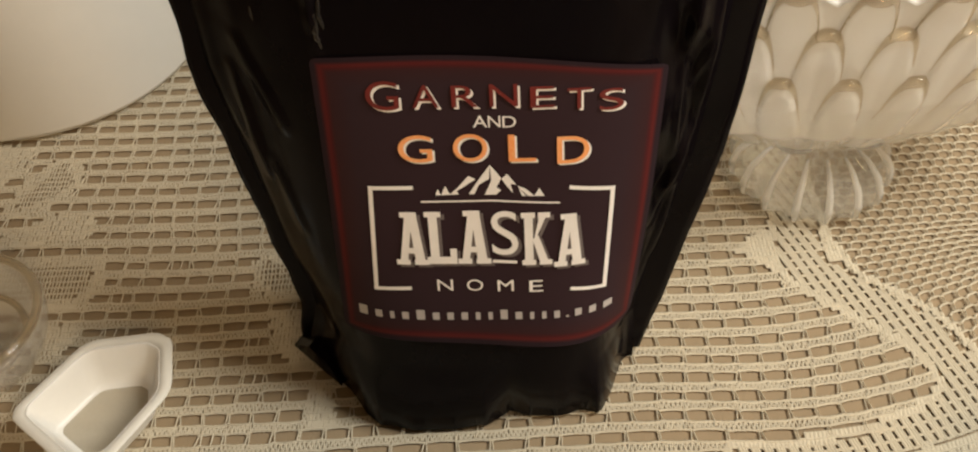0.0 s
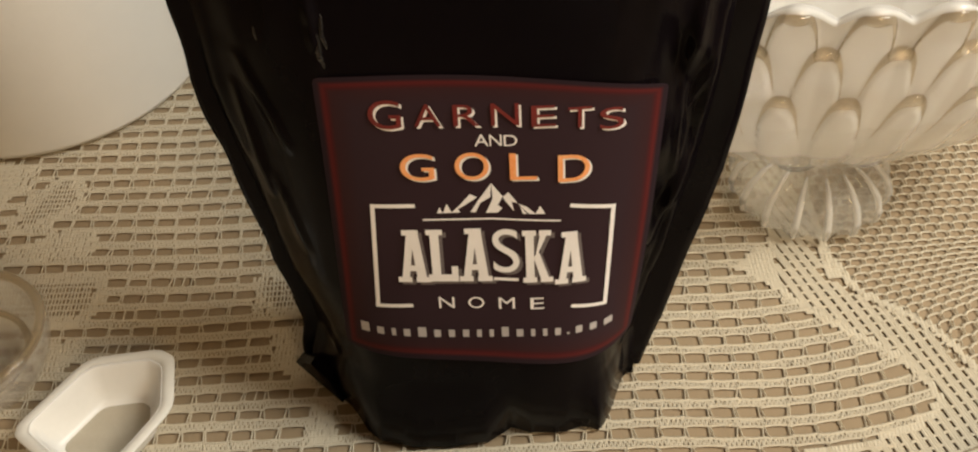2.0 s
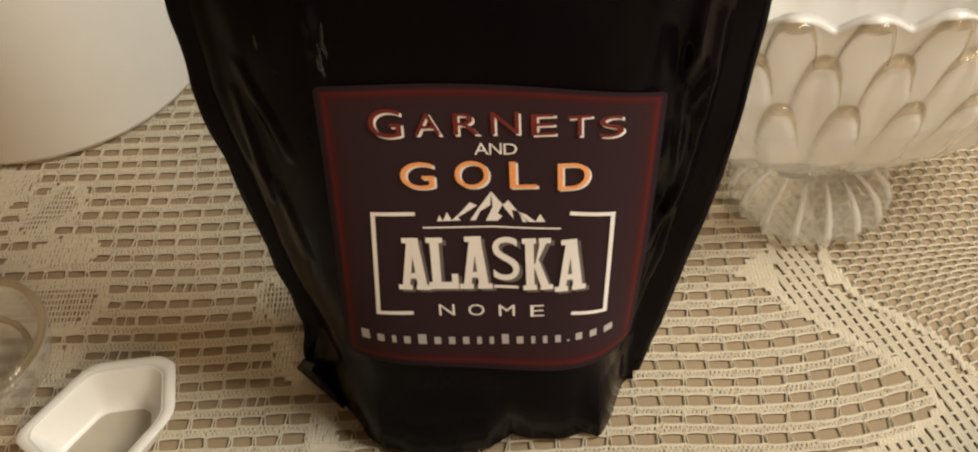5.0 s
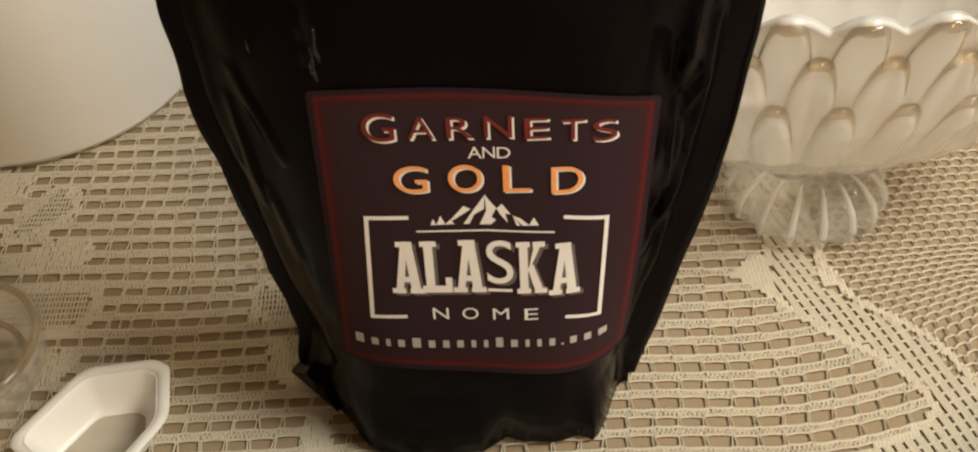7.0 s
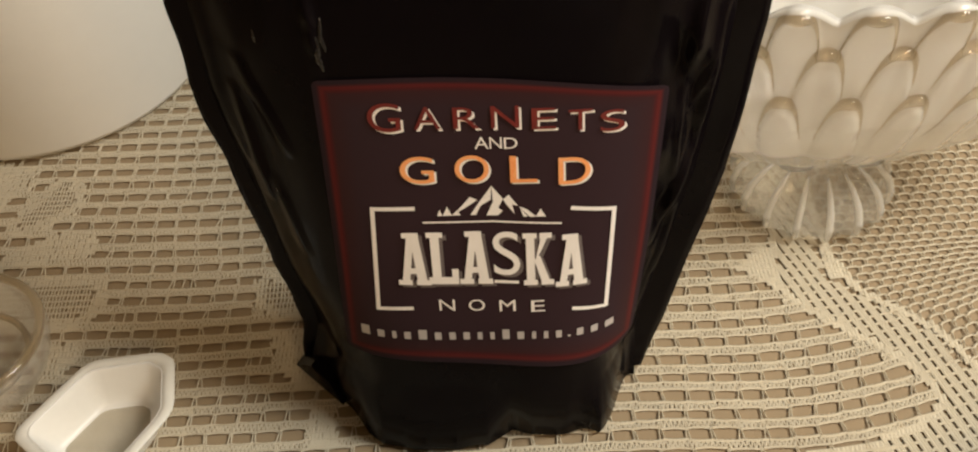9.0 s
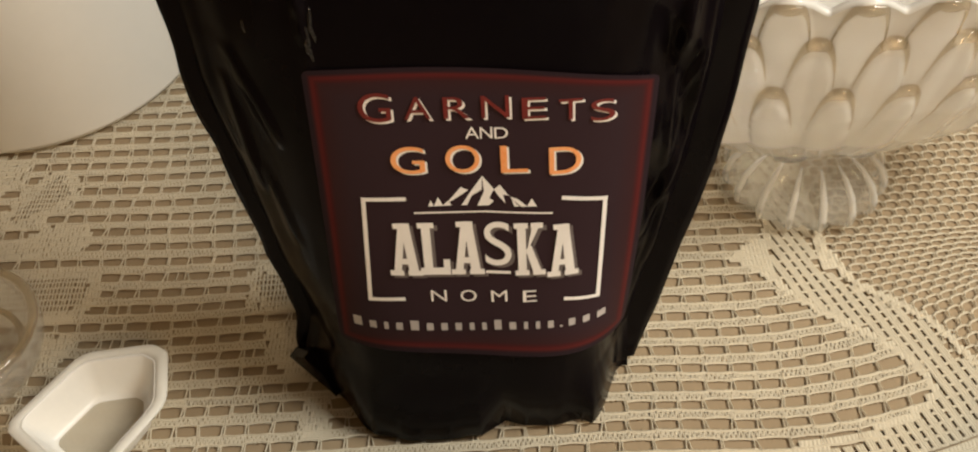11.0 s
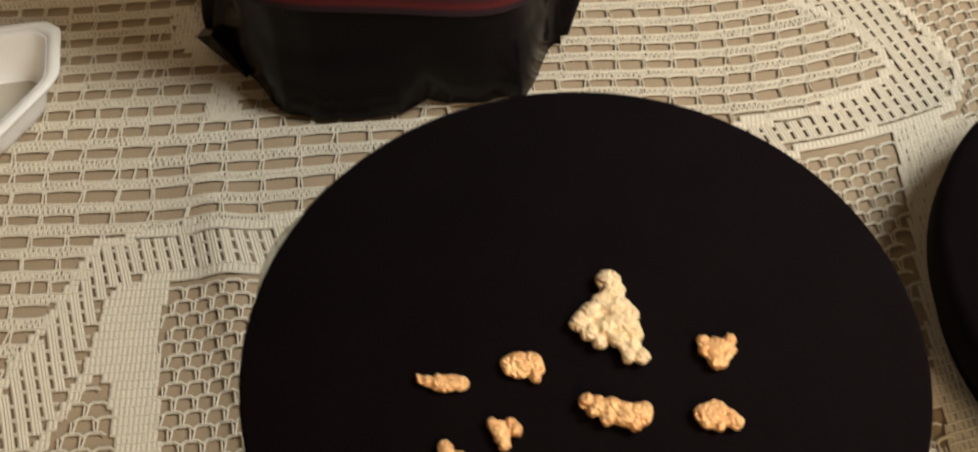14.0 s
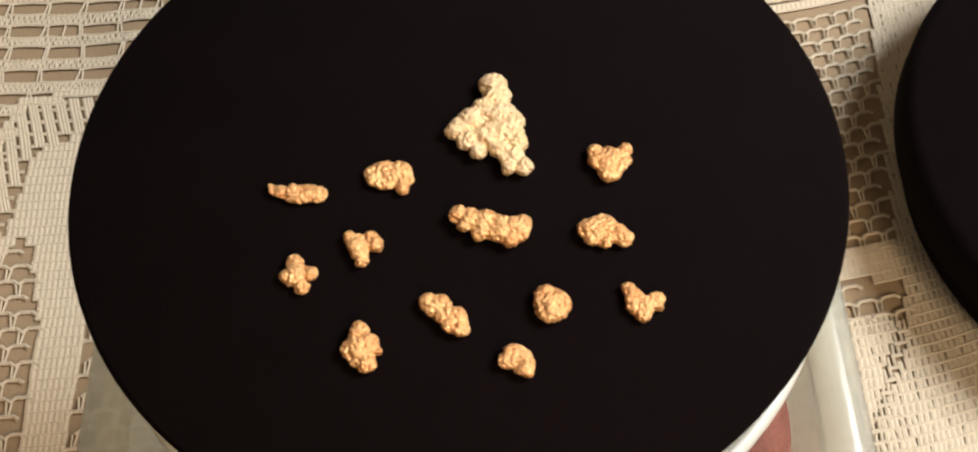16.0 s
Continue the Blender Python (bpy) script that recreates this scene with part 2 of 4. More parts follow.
EAST_INNER = [(0.092, -0.06), (0.084, 0.14), (0.082, 0.165), (0.080, 0.186), (0.084, 0.192), (0.101, 0.193), (0.117, 0.194), (0.132, 0.198), (0.147, 0.204), (0.156, 0.210),
              (0.155, 0.217), (0.148, 0.229), (0.141, 0.236), (0.132, 0.243), (0.123, 0.251), (0.115, 0.261), (0.107, 0.270), (0.101, 0.274), (0.107, 0.280), (0.116, 0.285), (0.118, 0.56)]
WEST_BAND = [(0.018, 0.168), (-0.022, 0.1685), (-0.037, 0.1665), (-0.053, 0.167), (-0.067, 0.165), (-0.079, 0.162), (-0.085, 0.145), (-0.092, 0.130), (-0.100, 0.112), (-0.13, 0.04), (-0.17, -0.06),
             (-0.11, -0.06), (-0.090, 0.08), (-0.082, 0.098), (-0.072, 0.121), (-0.069, 0.144), (-0.060, 0.147), (0.018, 0.147)]
WEST_SOLID = [(-0.070, 0.146), (-0.056, 0.148), (-0.0565, 0.13), (-0.052, 0.096), (-0.045, -0.06), (-0.058, -0.06), (-0.063, 0.097), (-0.068, 0.117), (-0.0735, 0.122)]
EAST_BAND, EAST_NET = EAST_OUTER + EAST_INNER, EAST_OUTER + [(0.5, -0.06), (0.5, 0.56)]
WEST_NET = [(-0.073, 0.121), (-0.058, 0.1475), (0.018, 0.1475), (0.018, -0.06), (-0.11, -0.06), (-0.090, 0.08)]
PETALS = [  # outline, and the width of the solid border round its fine middle (0: solid throughout)
    ([(-0.180, 0.313), (-0.174, 0.328), (-0.166, 0.342), (-0.159, 0.344), (-0.153, 0.337), (-0.151, 0.326), (-0.157, 0.318), (-0.165, 0.312), (-0.174, 0.307)], 0.0042),
    ([(-0.20, 0.36), (-0.191, 0.353), (-0.175, 0.348), (-0.179, 0.336), (-0.184, 0.325), (-0.20, 0.315)], 0.0),
    ([(-0.190, 0.290), (-0.175, 0.297), (-0.164, 0.306), (-0.153, 0.312), (-0.143, 0.310), (-0.139, 0.301), (-0.144, 0.295), (-0.161, 0.2935)], 0.0),
    ([(-0.195, 0.287), (-0.174, 0.288), (-0.142, 0.287), (-0.133, 0.284), (-0.130, 0.272), (-0.133, 0.266), (-0.140, 0.260), (-0.152, 0.259), (-0.175, 0.265), (-0.195, 0.27)], 0.0050),
    ([(-0.0775, 0.280), (-0.072, 0.284), (-0.060, 0.281), (-0.054, 0.271), (-0.057, 0.262), (-0.068, 0.261), (-0.0755, 0.267)], 0.0042),
    ([(-0.069, 0.255), (-0.057, 0.256), (-0.048, 0.246), (-0.047, 0.232), (-0.056, 0.228), (-0.063, 0.238)], 0.0),
    ([(-0.148, 0.252), (-0.140, 0.254), (-0.136, 0.246), (-0.140, 0.238), (-0.150, 0.240)], 0.0),
    ([(-0.052, 0.225), (-0.044, 0.222), (-0.041, 0.205), (-0.050, 0.204)], 0.0)]


PETAL_SEAMS = [[(0.124, 0.089), (0.124, -0.05)], [(0.141, 0.089), (0.121, 0.043)], [(0.148, 0.088), (0.135, 0.033)]]


def region(x, y):
    """brick, ladder, net, fine or dense."""
    if x > 0.075:
        inside, d = edge_distance((x, y), EAST_BAND)
        if inside:
            return "dense" if d < 0.0028 or (x < 0.1165 and 0.262 < y < 0.29) or (x > 0.1335 and 0.266 < y < 0.283) else "ladder"
        if not edge_distance((x, y), EAST_NET)[0]:
            return "brick"
        if y < 0.19 and x > 0.146 + (y - 0.13) * 0.11:
            return "petal"
        if 0.098 < y < 0.1075:
            return "dense"
        if y < 0.088:
            return "fine" if min(edge_distance((x, y), seam)[1] for seam in PETAL_SEAMS) < 0.0013 else "petal"
        return "net"
    if y < 0.17:
        if edge_distance((x, y), WEST_SOLID)[0]:
            return "dense"
        inside, d = edge_distance((x, y), WEST_BAND)
        if inside:
            return "dense" if d < 0.0030 else "ladder"
        return "net" if edge_distance((x, y), WEST_NET)[0] else "brick"
    if x < -0.04 and y > 0.20:
        for loop, border in PETALS:
            inside, d = edge_distance((x, y), loop)
            if inside:
                return "fine" if border and d > border else "petal"
    return "brick"


def drape(x, y):
    """Bends the rows of the cloth as it lies, and lifts it in soft folds."""
    e = min(0.09, max(0.0, x - 0.095))
    dy = 2.3 * e * e * max(0.0, min(1.0, (0.285 - y) / 0.05)) + 0.0008 * math.sin(x * 30 + 1.0) + 0.0018 * noise.noise((x * 14, y * 14, 2.0))
    dx = 0.0022 * noise.noise((x * 11, y * 11, 7.0)) + 0.0005 * noise.noise((x * 70, y * 70, 3.0))
    return x + dx, y + dy


def draped_region(x, y):
    return region(*drape(x, y))


class Threads:
    """Collects tent-shaped threads and flat patches for one mesh."""

    def __init__(self):
        self.v, self.f = [], []

    def add(self, a, b, wide, high):
        dx, dy = b[0] - a[0], b[1] - a[1]
        n = math.hypot(dx, dy) or 1e-9
        ox, oy = -dy / n * wide / 2, dx / n * wide / 2
        k = len(self.v)
        za, zb = rise(*a), rise(*b)
        self.v += [(a[0] + ox, a[1] + oy, za), (a[0], a[1], za + high), (a[0] - ox, a[1] - oy, za),
                   (b[0] + ox, b[1] + oy, zb), (b[0], b[1], zb + high), (b[0] - ox, b[1] - oy, zb)]
        self.f += [(k, k + 1, k + 4, k + 3), (k + 1, k + 2, k + 5, k + 4)]

    def path(self, pts, wide, high):
        k = len(self.v)
        n = len(pts)
        for i, p in enumerate(pts):
            q0, q1 = pts[max(i - 1, 0)], pts[min(i + 1, n - 1)]
            dx, dy = q1[0] - q0[0], q1[1] - q0[1]
            m = math.hypot(dx, dy) or 1e-9
            ox, oy = -dy / m * wide / 2, dx / m * wide / 2
            z = rise(*p)
            self.v += [(p[0] + ox, p[1] + oy, z), (p[0], p[1], z + high), (p[0] - ox, p[1] - oy, z)]
        for i in range(n - 1):
            b = k + 3 * i
            self.f += [(b, b + 1, b + 4, b + 3), (b + 1, b + 2, b + 5, b + 4)]

    def patch(self, x0, x1, y0, y1):
        k = len(self.v)
        for x, y in ((x0, y0), (x1, y0), (x1, y1), (x0, y1)):
            px, py = drape(x, y)
            self.v.append((px, py, rise(px, py) - 0.0001))
        self.f.append((k, k + 1, k + 2, k + 3))


def build_lace():
    T, rnd = Threads(), random.Random(4)
    rows = int((Y1 - Y0) / ROW)

    def jit(s):
        return rnd.uniform(-s, s)

    def band(x0, y0, x1, y1, steps):
        """Close zigzag threads between two cords."""
        for q in range(steps):
            xa = x0 + (x1 - x0) * (q + 0.5) / steps + jit(0.00008)
            lean = (0.00028 if q % 2 else -0.00028) + jit(0.00008)
            T.add(drape(xa - lean, y0), drape(xa + lean, y1), 0.00064 + jit(0.0001), 0.00022)

    def brick(x, y, wide_cell, open_h):
        """One open cell with its cords and posts, and the zigzag threads above it."""
        yb, sag = y + open_h, jit(0.0003)
        for level, way in ((y + jit(0.0002), -1), (yb + jit(0.0002), 1)):
            T.path([drape(x + wide_cell * q / 4, level + (0.00042 * math.sin(math.pi * q / 4) + sag) * way) for q in range(5)], 0.00105 + jit(0.00012), 0.00040)
        lean, wide = jit(0.0007), rnd.choice((0.0004, 0.0006, 0.0009))
        for s in (-1, 1):
            T.add(drape(x + s * wide, y), drape(x + lean + s * 0.0003, yb), 0.00055, 0.00035)
        if rnd.random() < 0.04:
            T.add(drape(x + wide_cell * 0.5, y), drape(x + wide_cell * 0.5 + lean, yb), 0.0006, 0.0003)
        band(x, yb, x + wide_cell, y + ROW, round(wide_cell / 0.00074))

    def lattice(w, hgt, kind, shift=0.0, slant=0.0):
        for j in range(int((Y1 - Y0) / hgt)):
            for i in range(-8, int((X1 - X0) / w)):
                x, y = X0 + (i + shift * (j % 2)) * w - slant * (Y0 + j * hgt - 0.2), Y0 + j * hgt
                if draped_region(x + w / 2, y + hgt / 2) == kind:
                    yield x, y

    for j in range(rows):
        y = Y0 + j * ROW
        wide_cell, open_h = cell_width(y), ROW * rnd.uniform(0.51, 0.57)
        drift = 0.0012 * math.sin(j * 0.9) + jit(0.0006)
        for i in range(int((X1 - X0) / wide_cell)):
            x = X0 + i * wide_cell + drift
            kinds = [draped_region(x + wide_cell * (p + 0.5) / 4, y + ROW * (q + 0.5) / 3) for q in range(3) for p in range(4)]
            if kinds.count("brick") >= 6:
                brick(x, y, wide_cell, open_h)
            elif "brick" in kinds:
                for n, k in enumerate(kinds):
                    if k == "brick":
                        xa, ya = x + n % 4 * wide_cell / 4, y + n // 4 * ROW / 3
                        band(xa, ya, xa + wide_cell / 4, ya + ROW / 3, 3)
                        T.path([drape(xa, ya), drape(xa + wide_cell / 4, ya)], 0.0009, 0.0003)
    # solid work: close rows of stitches
    w, hgt = 0.00135, 0.0026
    for x, y in lattice(w, hgt, "dense"):
        T.patch(x, x + w, y, y + hgt)
        T.add(drape(x + w / 2, y), drape(x + w / 2 + jit(0.0002), y + hgt), 0.00150, 0.00022)
        T.add(drape(x, y), drape(x + w, y), 0.0008, 0.0003)
    for x, y in lattice(w, hgt, "petal"):
        T.add(drape(x + w / 2 + jit(0.0001), y), drape(x + w / 2 + jit(0.0003), y + hgt), 0.00122 + jit(0.00012), 0.00018)
        T.add(drape(x, y), drape(x + w, y), 0.0008, 0.0003)
    w, hgt = 0.00135, 0.0028
    for x, y in lattice(w, hgt, "fine"):
        T.add(drape(x + w / 2, y), drape(x + w / 2 + jit(0.0003), y + hgt), 0.00072, 0.00022)
        T.add(drape(x, y), drape(x + w, y), 0.0009, 0.0003)
    # ladder work: solid uprights with small slots between
    w, hgt = 0.0038, 0.0040
    for x, y in lattice(w, hgt, "ladder", 0.0, 0.30):
        lean = -0.30 * hgt
        for at, thick in ((0.14, 0.00120), (0.40, 0.00115), (0.62, 0.00095)):
            T.add(drape(x + w * at, y), drape(x + w * at + lean, y + hgt), thick, 0.0003)
        for up in (0.08, 0.20):
            T.add(drape(x + w * 0.55, y + hgt * up), drape(x + w * 1.12, y + hgt * up), 0.00065, 0.0003)
    # the open net of rounded cells
    nw, nh = 0.0055, 0.0043
    for x, y in lattice(nw, nh, "net", 0.5):
        T.path([drape(x, y - 0.0004), drape(x + nw * 0.25, y + 0.0006), drape(x + nw * 0.75, y + 0.0006), drape(x + nw, y - 0.0004)], 0.00100, 0.0004)
        lean = jit(0.0003)
        for s in (-0.00028, 0.00028):
            T.add(drape(x + 2.2 * s, y - 0.0004), drape(x + lean + s, y - nh + 0.0006), 0.00055, 0.00035)
    return mesh_from("lace_tablecloth", T.v, T.f, LACE, smooth=False)


tagged(build_lace(), "cream cotton lace tablecloth with brick-like openwork and solid flower petals", "tablecloth")

# ---- black stand-up pouch with its label ----


def lerp_table(z, table):
    for (a, va), (b, vb) in zip(table, table[1:]):
        if z <= b:
            return va + (vb - va) * max(0.0, (z - a)) / (b - a)
    return table[-1][1]


EDGE_L = [(0, -0.0535), (0.012, -0.0530), (0.0236, -0.0515), (0.036, -0.0535), (0.049, -0.0570), (0.070, -0.0601), (0.098, -0.0657), (0.117, -0.0686), (0.136, -0.0690), (0.25, -0.072)]
EDGE_R = [(0, 0.0605), (0.0235, 0.0667), (0.051, 0.0727), (0.085, 0.0809), (0.113, 0.0849), (0.134, 0.0874), (0.25, 0.096)]
BASE = [(-0.054, 0.238), (-0.046, 0.229), (-0.037, 0.219), (-0.031, 0.209), (-0.026, 0.2045), (-0.015, 0.2015), (-0.008, 0.201), (0.008, 0.2015), (0.012, 0.2045), (0.016, 0.2075), (0.022, 0.205), (0.030, 0.2045), (0.044, 0.205), (0.048, 0.212), (0.056, 0.226), (0.062, 0.228)]


def fin(z, full):
    """Width of the flat side seal, narrow at the foot."""
    return full * min(1.0, 0.3 + z / 0.03)


def seam_y(x, z):
    return 0.234 - 0.06 * x + 0.08 * z


def pouch_front(x, z):
    lo, hi = lerp_table(z, EDGE_L) + fin(z, 0.005), lerp_table(z, EDGE_R) - fin(z, 0.0085)
    u = max(-1, min(1, (x - (lo + hi) / 2) / ((hi - lo) / 2)))
    s = seam_y(x, z)
    y = s - (s - (0.2 + 0.21 * z - 0.05 * (x - 0.01))) * (1 - abs(u) ** 4)
    w = max(0.0, 1 - z / 0.028)
    w = w * w * (3 - 2 * w)
    return y + (min(lerp_table(x, BASE), s) - y) * w


FOLDS = [  # (x, z) millimetre ends, half width and height in metres
    (66, 122, 72, 152, 0.0030, 0.0022), (60, 66, 71, 97, 0.0034, 0.0030), (71, 97, 74, 122, 0.0030, 0.0026), (73, 108, 76, 140, 0.0024, 0.0020), (63, 48, 67, 76, 0.0030, 0.0020),
    (65, 90, 66, 124, 0.0022, 0.0018), (68, 112, 75, 128, 0.0018, 0.0014), (-52, 130, -42, 106, 0.0030, 0.0016), (-48, 92, -42, 70, 0.0028, 0.0015), (-55, 120, -50, 86, 0.0024, 0.0016)]


def fold_height(x, z):
    """Long flat-sided folds that run up beside the label."""
    best = 0.0
    for x0, z0, x1, z1, half, high in FOLDS:
        ax, az, ex, ez = x0 / 1000, z0 / 1000, (x1 - x0) / 1000, (z1 - z0) / 1000
        t = max(0.0, min(1.0, ((x - ax) * ex + (z - az) * ez) / (ex * ex + ez * ez)))
        d = math.hypot(x - ax - t * ex, z - az - t * ez) + 0.0006 * noise.noise((x * 200, z * 120, 2))
        best = max(best, high * max(0.0, 1 - d / half) * (0.35 + 0.65 * math.sin(math.pi * (0.08 + 0.84 * t))))
    return best


def crease(x, z, u):
    """Wrinkles of the film, strongest towards the side seams."""
    k = min(1.0, max(0.0, (abs(u) - 0.55) / 0.3)) * (1 - max(0, (abs(u) - 0.93) / 0.07))
    n = noise.noise((x * 60, z * 22, 1.0)) + 0.6 * noise.noise((x * 120, z * 45, 4.0)) + 0.8 * abs(noise.noise((x * 40 + z * 25, z * 14, 9.0)))
    fold = math.exp(-((x + 0.030 + 0.05 * (z - 0.14)) / 0.0016) ** 2) * min(1.0, max(0.0, (z - 0.122) / 0.02))
    side = 2.0 if u > 0 else 1.2
    return 0.0022 * k * n * side - fold_height(x, z) - 0.0016 * fold * (0.6 + noise.noise((0, z * 160, 8)))


def build_pouch():
    pouch = tagged(new("pouch"), "black glossy plastic stand-up pouch with a printed label", "bag")
    nu, nv, top = 200, 190, 0.245
    verts, faces = [], []
    for j in range(nv + 1):
        z = top * (j / nv)
        for i in range(nu + 1):
            u = -1 + 2 * i / nu
            lo, hi = lerp_table(z, EDGE_L) + fin(z, 0.005), lerp_table(z, EDGE_R) - fin(z, 0.0085)
            x = (lo + hi) / 2 + u * (hi - lo) / 2
            y = pouch_front(x, z) + crease(x, z, u)
            if z < 0.006:
                y += 0.0015 * noise.noise((x * 90, 0, 3)) * (1 - z / 0.006)
            verts.append((x, y, max(z, 0.0004)))
    for j in range(nv):
        for i in range(nu):
            a = j * (nu + 1) + i
            faces.append((a, a + 1, a + nu + 2, a + nu + 1))
    n0 = len(verts)
    for j in range(nv + 1):
        z = top * (j / nv)
        for i in range(nu + 1):
            u = -1 + 2 * i / nu
            lo, hi = lerp_table(z, EDGE_L) + fin(z, 0.005), lerp_table(z, EDGE_R) - fin(z, 0.0085)
            x = (lo + hi) / 2 + u * (hi - lo) / 2
            s = seam_y(x, z)
            verts.append((x, s + max(0.0006, (0.034 - 0.13 * z)) * (1 - abs(u) ** 2.5) + 0.5 * crease(x + 0.3, z, u), max(z, 0.0004)))
    for j in range(nv):
        for i in range(nu):
            a = n0 + j * (nu + 1) + i
            faces.append((a + nu + 1, a + nu + 2, a + 1, a))
    mesh_from("body", verts, faces, FILM, parent=pouch)
    for name, table, width, sign in (("side_seal", EDGE_L, 0.005, -1), ("side_seal", EDGE_R, 0.0085, 1)):
        bm = bmesh.new()
        rows = []
        for j in range(nv + 1):
            z = top * j / nv
            e = lerp_table(z, table)
            wob = 0.0012 * noise.noise((z * 60, sign, 2)) * (1 if sign < 0 else 0.15)
            row = []
            for q in range(5):
                x = e - sign * (fin(z, width) + 0.0015) * (1 - q / 4) + wob * q / 4
                y = seam_y(x, z) + 0.0012 * noise.noise((x * 40, z * 40, 6)) * q / 4
                row.append([bm.verts.new((x, y + d, max(z, 0.0006))) for d in (-0.0003, 0.0003)])
            rows.append(row)
        for a, b in zip(rows, rows[1:]):
            for q in range(4):
                for d in (0, 1):
                    bm.faces.new((a[q][d], a[q + 1][d], b[q + 1][d], b[q][d]))
            bm.faces.new((a[4][0], a[4][1], b[4][1], b[4][0]))
        bmesh.ops.recalc_face_normals(bm, faces=bm.faces)
        part(name, bm, FILM, pouch)
    # the flared corner of the bottom gusset
    bm = bmesh.new()
    ring = [(-0.0540, 0.2385, 0.0006), (-0.0565, 0.2350, 0.0045), (-0.0500, 0.2290, 0.0110), (-0.0440, 0.2240, 0.0080), (-0.0400, 0.2200, 0.0006)]
    fr = [bm.verts.new(p) for p in ring]
    bk = [bm.verts.new((p[0] + 0.002, p[1] + 0.004, p[2])) for p in ring]
    bm.faces.new(fr)
    bm.faces.new(bk[::-1])
    for a in range(5):
        b = (a + 1) % 5
        bm.faces.new((fr[a], bk[a], bk[b], fr[b]))
    bmesh.ops.recalc_face_normals(bm, faces=bm.faces)
    part("gusset_corner", bm, FILM, pouch, smooth=False)
    return pouch


pouch = build_pouch()


def on_label(x, z, lift):
    return (x, pouch_front(x, z) - lift, z)


LABEL_TOP, LABEL_MID, LABEL_LOW = ((-0.0318, 0.1296), (0.0150, 0.1303), (0.0612, 0.1236)), ((-0.0321, 0.0850), (0.0132, 0.0870), (0.0586, 0.0825)), ((-0.0336, 0.0372), (0.0107, 0.0366), (0.0553, 0.0300))


def quad_interp(a, b, c, t):
    return a * (2 * t - 1) * (t - 1) + b * 4 * t * (1 - t) + c * t * (2 * t - 1)


def label_point(s, t):
    """The label's sheet: s across, t upwards, both 0 to 1."""
    xs = [quad_interp(r[0][0], r[1][0], r[2][0], s) for r in (LABEL_LOW, LABEL_MID, LABEL_TOP)]
    zs = [quad_interp(r[0][1], r[1][1], r[2][1], s) for r in (LABEL_LOW, LABEL_MID, LABEL_TOP)]
    return quad_interp(*xs, t), quad_interp(*zs, t)


def build_label():
    n = 60
    verts, faces, uvs = [], [], []
    for j in range(n + 1):
        for i in range(n + 1):
            s, t = i / n, j / n
            # rounded corners
            rs, rt = 0.018, 0.018
            ds, dt = max(0, rs - min(s, 1 - s)), max(0, rt - min(t, 1 - t))
            s2, t2 = s, t
            if ds and dt:
                k = math.hypot(ds / rs, dt / rt)
                if k > 1:
                    s2 = (rs - ds / k) if s < 0.5 else 1 - (rs - ds / k)
                    t2 = (rt - dt / k) if t < 0.5 else 1 - (rt - dt / k)
            verts.append(on_label(*label_point(s2, t2), 0.0009))
            uvs.append((s, t))
    for j in range(n):
        for i in range(n):
            a = j * (n + 1) + i
            faces.append((a, a + 1, a + n + 2, a + n + 1))
    ob = mesh_from("label", verts, faces, LABEL, parent=pouch, label="dark printed paper label with a red border")
    lay = ob.data.uv_layers.new(name="UVMap")
    for loop in ob.data.loops:
        lay.data[loop.index].uv = uvs[loop.vertex_index]
    return ob


label_sheet = build_label()


def glint_ridge(path, radius, mat):
    """A ridge added along (x, z) millimetre points of the film to catch a glint."""
    pts = []
    for (x0, z0), (x1, z1) in zip(path, path[1:]):
        for q in range(6):
            x, z = (x0 + (x1 - x0) * q / 6) / 1000, (z0 + (z1 - z0) * q / 6) / 1000
            pts.append((x + 0.0004 * noise.noise((x * 300, z * 300, 1)), pouch_front(x, z) + 0.0002, z))
    n = len(pts)
    return part("crease", tube(pts, [radius * (0.25 + 0.75 * math.sin(math.pi * (k + 0.5) / n)) * (1 + 0.4 * noise.noise((k * 0.9, radius * 900, 3))) for k in range(n)], 8), mat, pouch, "glossy ridge added to catch a glint")


glint_ridge([(-28.0, 131.0), (-29.0, 135.0), (-28.6, 139.0), (-29.6, 150.0)], 0.0010, FILM_GLINT)
glint_ridge([(-26.8, 137.0), (-27.6, 141.0), (-27.2, 148.0)], 0.0008, FILM_GLINT)
glint_ridge([(-45.0, 137.0), (-45.4, 139.5), (-46.0, 143.0)], 0.0006, FILM_GLINT)


def glyph(char):
    """The outline of one letter in Blender's own font, as vertices and faces."""
    cu = bpy.data.curves.new("glyph", "FONT")
    cu.body, cu.resolution_u = char, 6
    ob = bpy.data.objects.new("glyph", cu)
    me = bpy.data.meshes.new_from_object(ob)
    vs, fs = [tuple(v.co) for v in me.vertices], [tuple(p.vertices) for p in me.polygons]
    bpy.data.objects.remove(ob)
    bpy.data.curves.remove(cu)
    bpy.data.meshes.remove(me)
    return vs, fs


def rect(x0, x1, y0, y1):
    return [(x0, y0), (x1, y0), (x1, y1), (x0, y1)]


